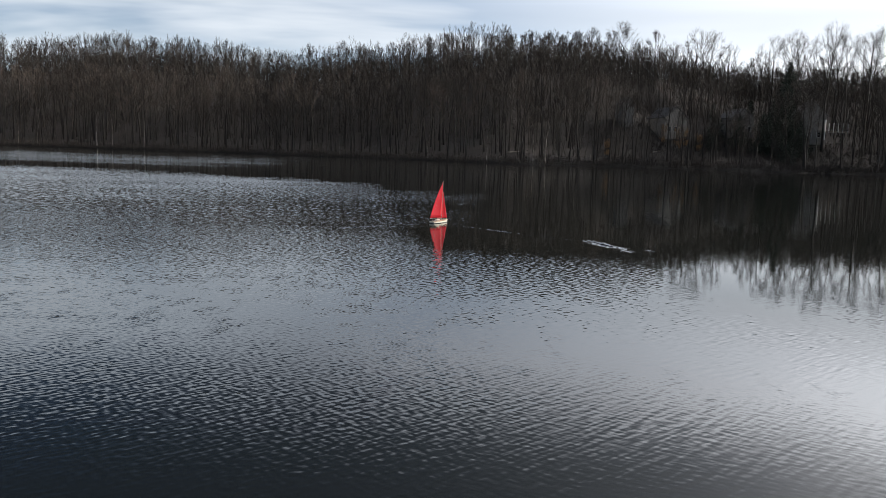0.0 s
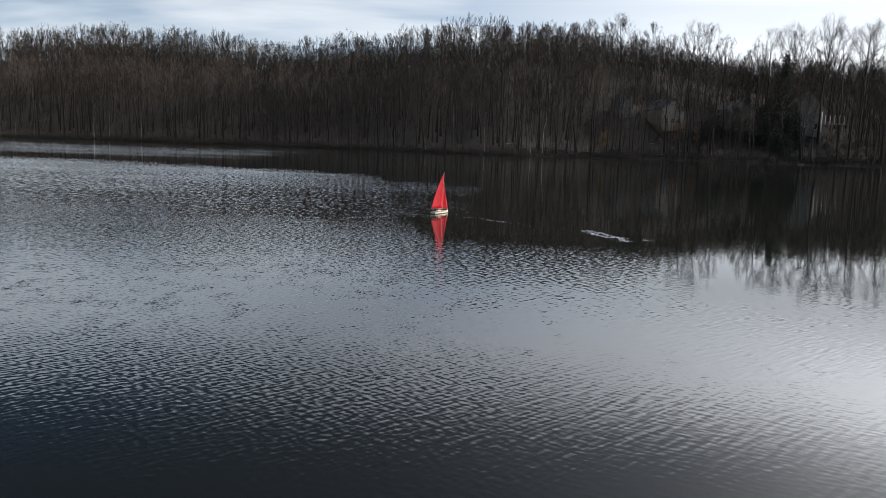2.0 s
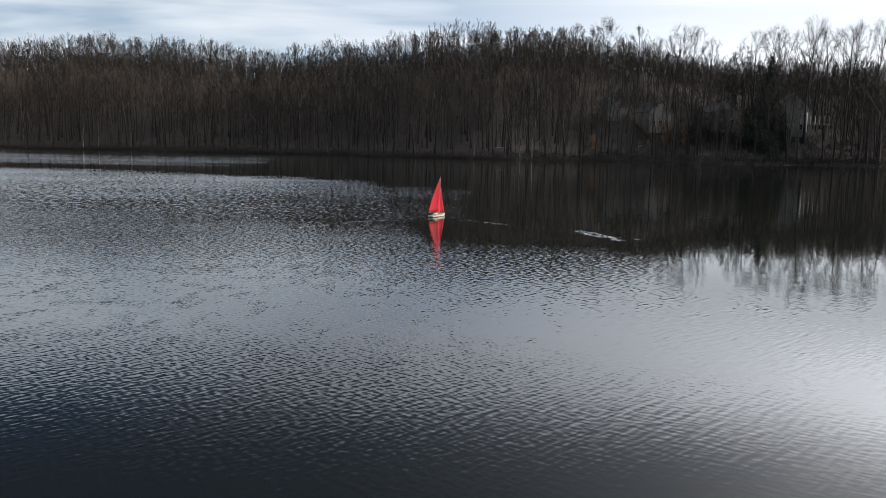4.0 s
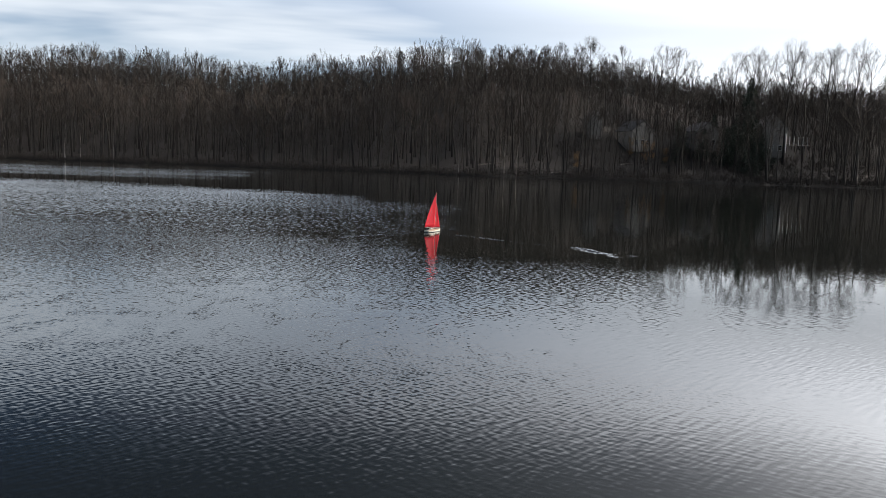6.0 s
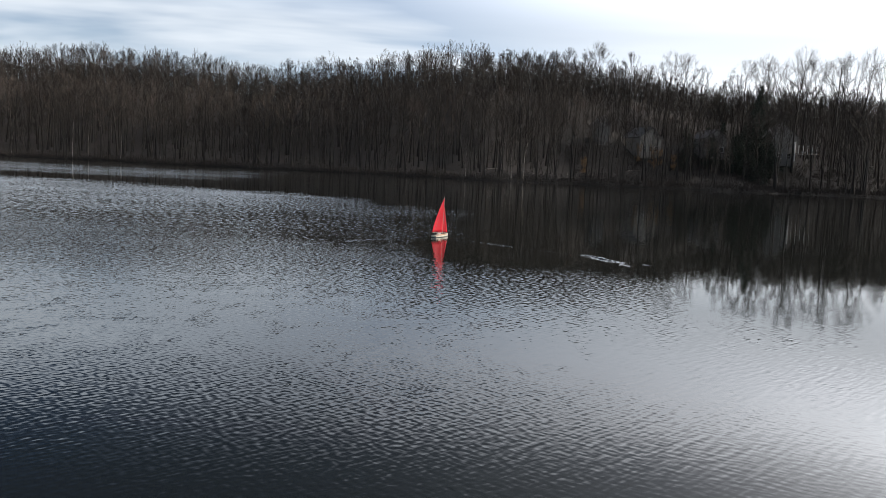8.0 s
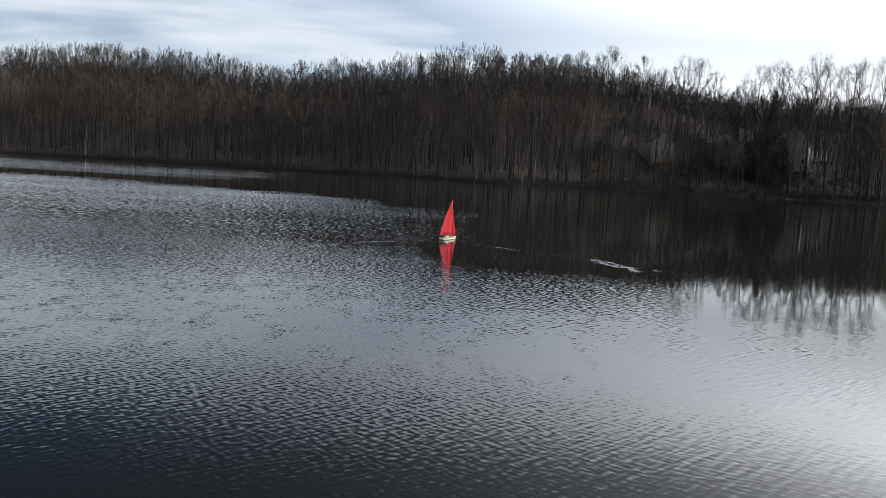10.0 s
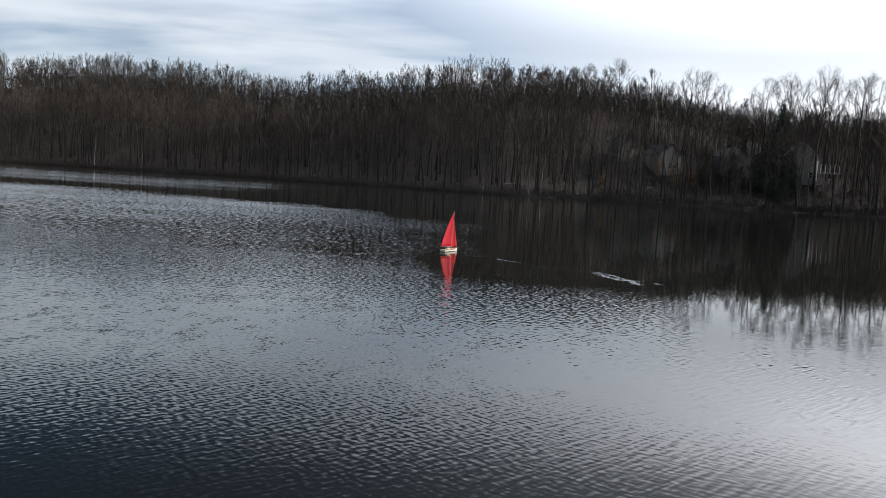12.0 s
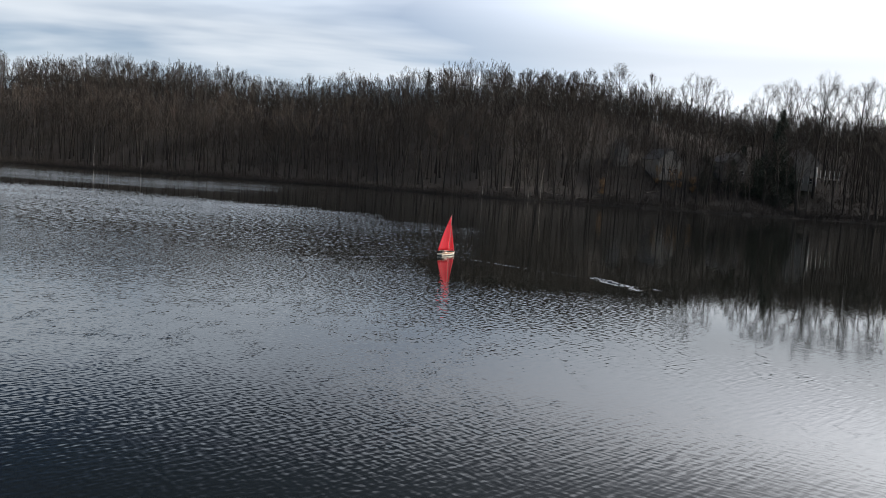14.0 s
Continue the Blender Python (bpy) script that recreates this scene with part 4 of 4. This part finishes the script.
# ------------------------------------------------------------------ the model sailboat
def sailboat(x, y, heading, heel):
    """A one-metre model sloop with bow along its own +x."""
    ob = empty("model_sailboat", pose(x, y, 0.0, heel, 0, heading), "model sailboat with two bright red sails on the water", "sailboat")
    length, beam = 1.04, 0.27

    def section(u):
        half = beam / 2 * (1 - abs(2 * u - 0.86) ** 2.4 * (0.28 if u < 0.43 else 0.75)) * (1 if u < 0.9 else max(0.12, (1 - u) / 0.1))
        top = 0.066 + 0.035 * u * u
        keel = -0.055 * math.sin(math.pi * min(1, 0.12 + 0.88 * (1 - u))) - 0.004
        return half, top, keel

    bm, bm_low = bmesh.new(), bmesh.new()
    rows, low_rows = [], []
    for i in range(15):
        u = i / 14
        half, top, keel = section(u)
        px = (u - 0.5) * length
        prof = [(-half, top), (-half * 0.97, 0.05), (-half * 0.9, 0.022)]
        rows.append([[bm.verts.new((px, s * a, b)) for a, b in prof] for s in (1, -1)])
        low = [(-half * 0.9, 0.022), (-half * 0.62, keel * 0.6), (0, keel), (half * 0.62, keel * 0.6), (half * 0.9, 0.022)]
        low_rows.append([bm_low.verts.new((px, a, b)) for a, b in low])
    for i in range(14):
        for s in (0, 1):
            for j in range(2):
                bm.faces.new((rows[i][s][j], rows[i + 1][s][j], rows[i + 1][s][j + 1], rows[i][s][j + 1]))
        for j in range(4):
            bm_low.faces.new((low_rows[i][j], low_rows[i + 1][j], low_rows[i + 1][j + 1], low_rows[i][j + 1]))
    for i in (0, 14):
        bm.faces.new((rows[i][0][0], rows[i][0][1], rows[i][0][2], rows[i][1][2], rows[i][1][1], rows[i][1][0]))
        bm_low.faces.new(low_rows[i])
    hull = part("hull", bm, HULL_PAINT, ob, "cream painted hull")
    part("underbody", bm_low, HULL_LOW, hull, "dark bottom paint")
    bm = bmesh.new()
    deck_rows = []
    for i in range(15):
        half, top, _k = section(i / 14)
        px = (i / 14 - 0.5) * length
        deck_rows.append([bm.verts.new((px, a * half * 0.99, top + c)) for a, c in ((-1, 0.002), (-0.5, 0.010), (0, 0.014), (0.5, 0.010), (1, 0.002))])
    for i in range(14):
        for j in range(4):
            bm.faces.new((deck_rows[i][j], deck_rows[i + 1][j], deck_rows[i + 1][j + 1], deck_rows[i][j + 1]))
    part("deck", bm, DECK, ob, "pale varnished deck")
    bm = bmesh.new()
    bm_box(bm, (0.20, 0.10, 0.03), (-0.16, 0, 0.115), 0.008)
    part("hatch", bm, HULL_PAINT, ob)
    mast_x, mast_top = 0.10, 1.50
    bm = bmesh.new()
    bm_tube(bm, [(mast_x, 0, 0.08), (mast_x - 0.004, 0, 0.8), (mast_x - 0.02, 0, mast_top)], [0.008, 0.008, 0.005], 8)
    part("mast", bm, SPAR, ob)
    boom_turn = radians(10)

    def sail(name, luff0, luff1, foot, swing, belly, roach):
        """A triangle of cloth with belly, from its luff to its clew."""
        bm = bmesh.new()
        cols, lines = 9, 13
        back = Vector((-math.cos(swing), math.sin(swing), 0))
        grid = []
        for i in range(lines):
            v = i / (lines - 1)
            a = Vector(luff0).lerp(Vector(luff1), v)
            wide = foot * ((1 - v) + roach * math.sin(math.pi * v)) + 0.006
            row = []
            for j in range(cols):
                u = j / (cols - 1)
                p = a + back * wide * u + Vector((0, 0, -0.02 * u * (1 - v)))
                p += Vector((math.sin(swing), math.cos(swing), 0)) * belly * wide * math.sin(math.pi * u ** 0.8) * (0.5 + 0.5 * math.sin(math.pi * v))
                row.append(bm.verts.new(p))
            grid.append(row)
        for i in range(lines - 1):
            for j in range(cols - 1):
                bm.faces.new((grid[i][j], grid[i][j + 1], grid[i + 1][j + 1], grid[i + 1][j]))
        piece = part(name, bm, SAILCLOTH, ob, "bright red cloth")
        for f in piece.data.polygons:
            f.use_smooth = True
        thick = piece.modifiers.new("thickness", "SOLIDIFY")
        thick.thickness = 0.0015
        return piece

    main = sail("mainsail", (mast_x - 0.012, 0, 0.20), (mast_x - 0.028, 0, 1.47), 0.60, boom_turn, 0.08, 0.08)
    sail("jib", (0.47, 0, 0.15), (mast_x + 0.03, 0, 1.12), 0.50, radians(14), 0.09, 0.0)
    for k in range(2):
        bm = bmesh.new()
        bm_box(bm, (0.016, 0.004, 0.085), (mast_x - 0.10 - k * 0.04, 0.042 + k * 0.007, 0.88), 0.0015)
        part("sail_mark", bm, MARK, main, "dark red mark")
    bm = bmesh.new()
    end = (mast_x - 0.60 * math.cos(boom_turn), 0.60 * math.sin(boom_turn), 0.165)
    bm_tube(bm, [(mast_x, 0, 0.17), end], [0.006, 0.005], 6)
    part("boom", bm, SPAR, ob)
    bm = bmesh.new()
    bm_tube(bm, [(0.48, 0, 0.135), (0.48 - 0.50 * math.cos(radians(14)), 0.50 * math.sin(radians(14)), 0.135)], [0.005, 0.004], 6)
    part("jib_boom", bm, SPAR, ob)
    for name, a, b in (("forestay", (0.485, 0, 0.12), (mast_x + 0.01, 0, 1.16)), ("backstay", (-0.51, 0, 0.09), (mast_x - 0.03, 0, 1.50)),
                       ("shroud", (0.05, 0.12, 0.10), (mast_x - 0.005, 0.003, 1.10)), ("shroud", (0.05, -0.12, 0.10), (mast_x - 0.005, -0.003, 1.10)),
                       ("whip", (mast_x - 0.02, 0, 1.44), (mast_x - 0.32, 0.02, 1.27))):
        bm = bmesh.new()
        bm_tube(bm, [a, b], [0.0018, 0.0018], 5)
        part(name, bm, LINE, ob)
    bm = bmesh.new()
    bm_box(bm, (0.05, 0.012, 0.16), (-0.50, 0, -0.05), 0.004)
    part("rudder", bm, HULL_LOW, ob)
    return ob


sailboat(0.50, 28.32, 58, 2)


# ------------------------------------------------------------------ wake
def wake(name, line, width, height, label, seed, gaps=0.1):
    """A low train of ripples on the water along a line of plan points."""
    r = np.random.default_rng(seed)
    pts = np.array(line, float)
    seg = np.concatenate([[0], np.cumsum(np.linalg.norm(np.diff(pts, axis=0), axis=1))])
    n = int(seg[-1] / 0.05)
    s = np.linspace(0, seg[-1], n)
    px, py = np.interp(s, seg, pts[:, 0]), np.interp(s, seg, pts[:, 1])
    tx, ty = np.gradient(px), np.gradient(py)
    norm = np.hypot(tx, ty)
    nx, ny = -ty / norm, tx / norm
    across = np.linspace(-1, 1, 15)
    bump = np.convolve(r.normal(0, 1, n + 8), np.ones(9) / 9, "valid")
    fade = np.sin(np.pi * np.clip(s / seg[-1], 0, 1)) ** 0.5
    verts = []
    dapple = r.normal(0, 1, (n + 12, 15))
    dapple = sum(dapple[i:i + n] for i in range(7)) / 3.5
    for col, a in enumerate(across):
        w = width * (1 + 0.35 * bump)
        zz = height * fade * np.clip(gaps + 0.8 * dapple[:, col], 0, 1.5) * (np.cos(a * 9.4 + bump * 1.4) * 0.5 + 0.5) * (1 - a * a) - 0.003
        verts.append(np.stack([px + nx * w * a, py + ny * w * a, zz], 1))
    verts = np.array(verts)
    k = len(across)
    idx = np.arange(k * n).reshape(k, n)
    p, q, u, v = idx[:-1, :-1].ravel(), idx[:-1, 1:].ravel(), idx[1:, 1:].ravel(), idx[1:, :-1].ravel()
    tris = np.concatenate([np.stack([p, q, u], 1), np.stack([p, u, v], 1)])
    me = mesh_of(name, verts.reshape(-1, 3), tris, WATER)
    me.polygons.foreach_set("use_smooth", np.ones(len(tris), bool))
    tagged(new(name, me), label, "wake", kind="stuff")


wake("wake_ripple", [(0.35, 27.9), (-0.9, 27.2), (-2.6, 25.4), (-4.4, 22.8), (-6.6, 20.4)], 0.20, 0.020, "low curved wake ripple trailing from the boat", 1, 0.0)
wake("wake_ripple", [(0.9, 27.6), (2.0, 26.6), (3.2, 25.2), (4.7, 23.9)], 0.13, 0.020, "thin line of wake ripples trailing from the boat", 2, -0.2)
wake("wake_ripple", [(5.0, 24.4), (5.35, 22.9), (5.75, 21.4)], 0.30, 0.036, "bright ruffled streak of spent wake", 3, 0.40)
wake("wake_ripple", [(5.3, 23.0), (5.8, 22.3), (6.5, 21.8)], 0.20, 0.030, "broken ruffled streak beside the spent wake", 4, -0.2)
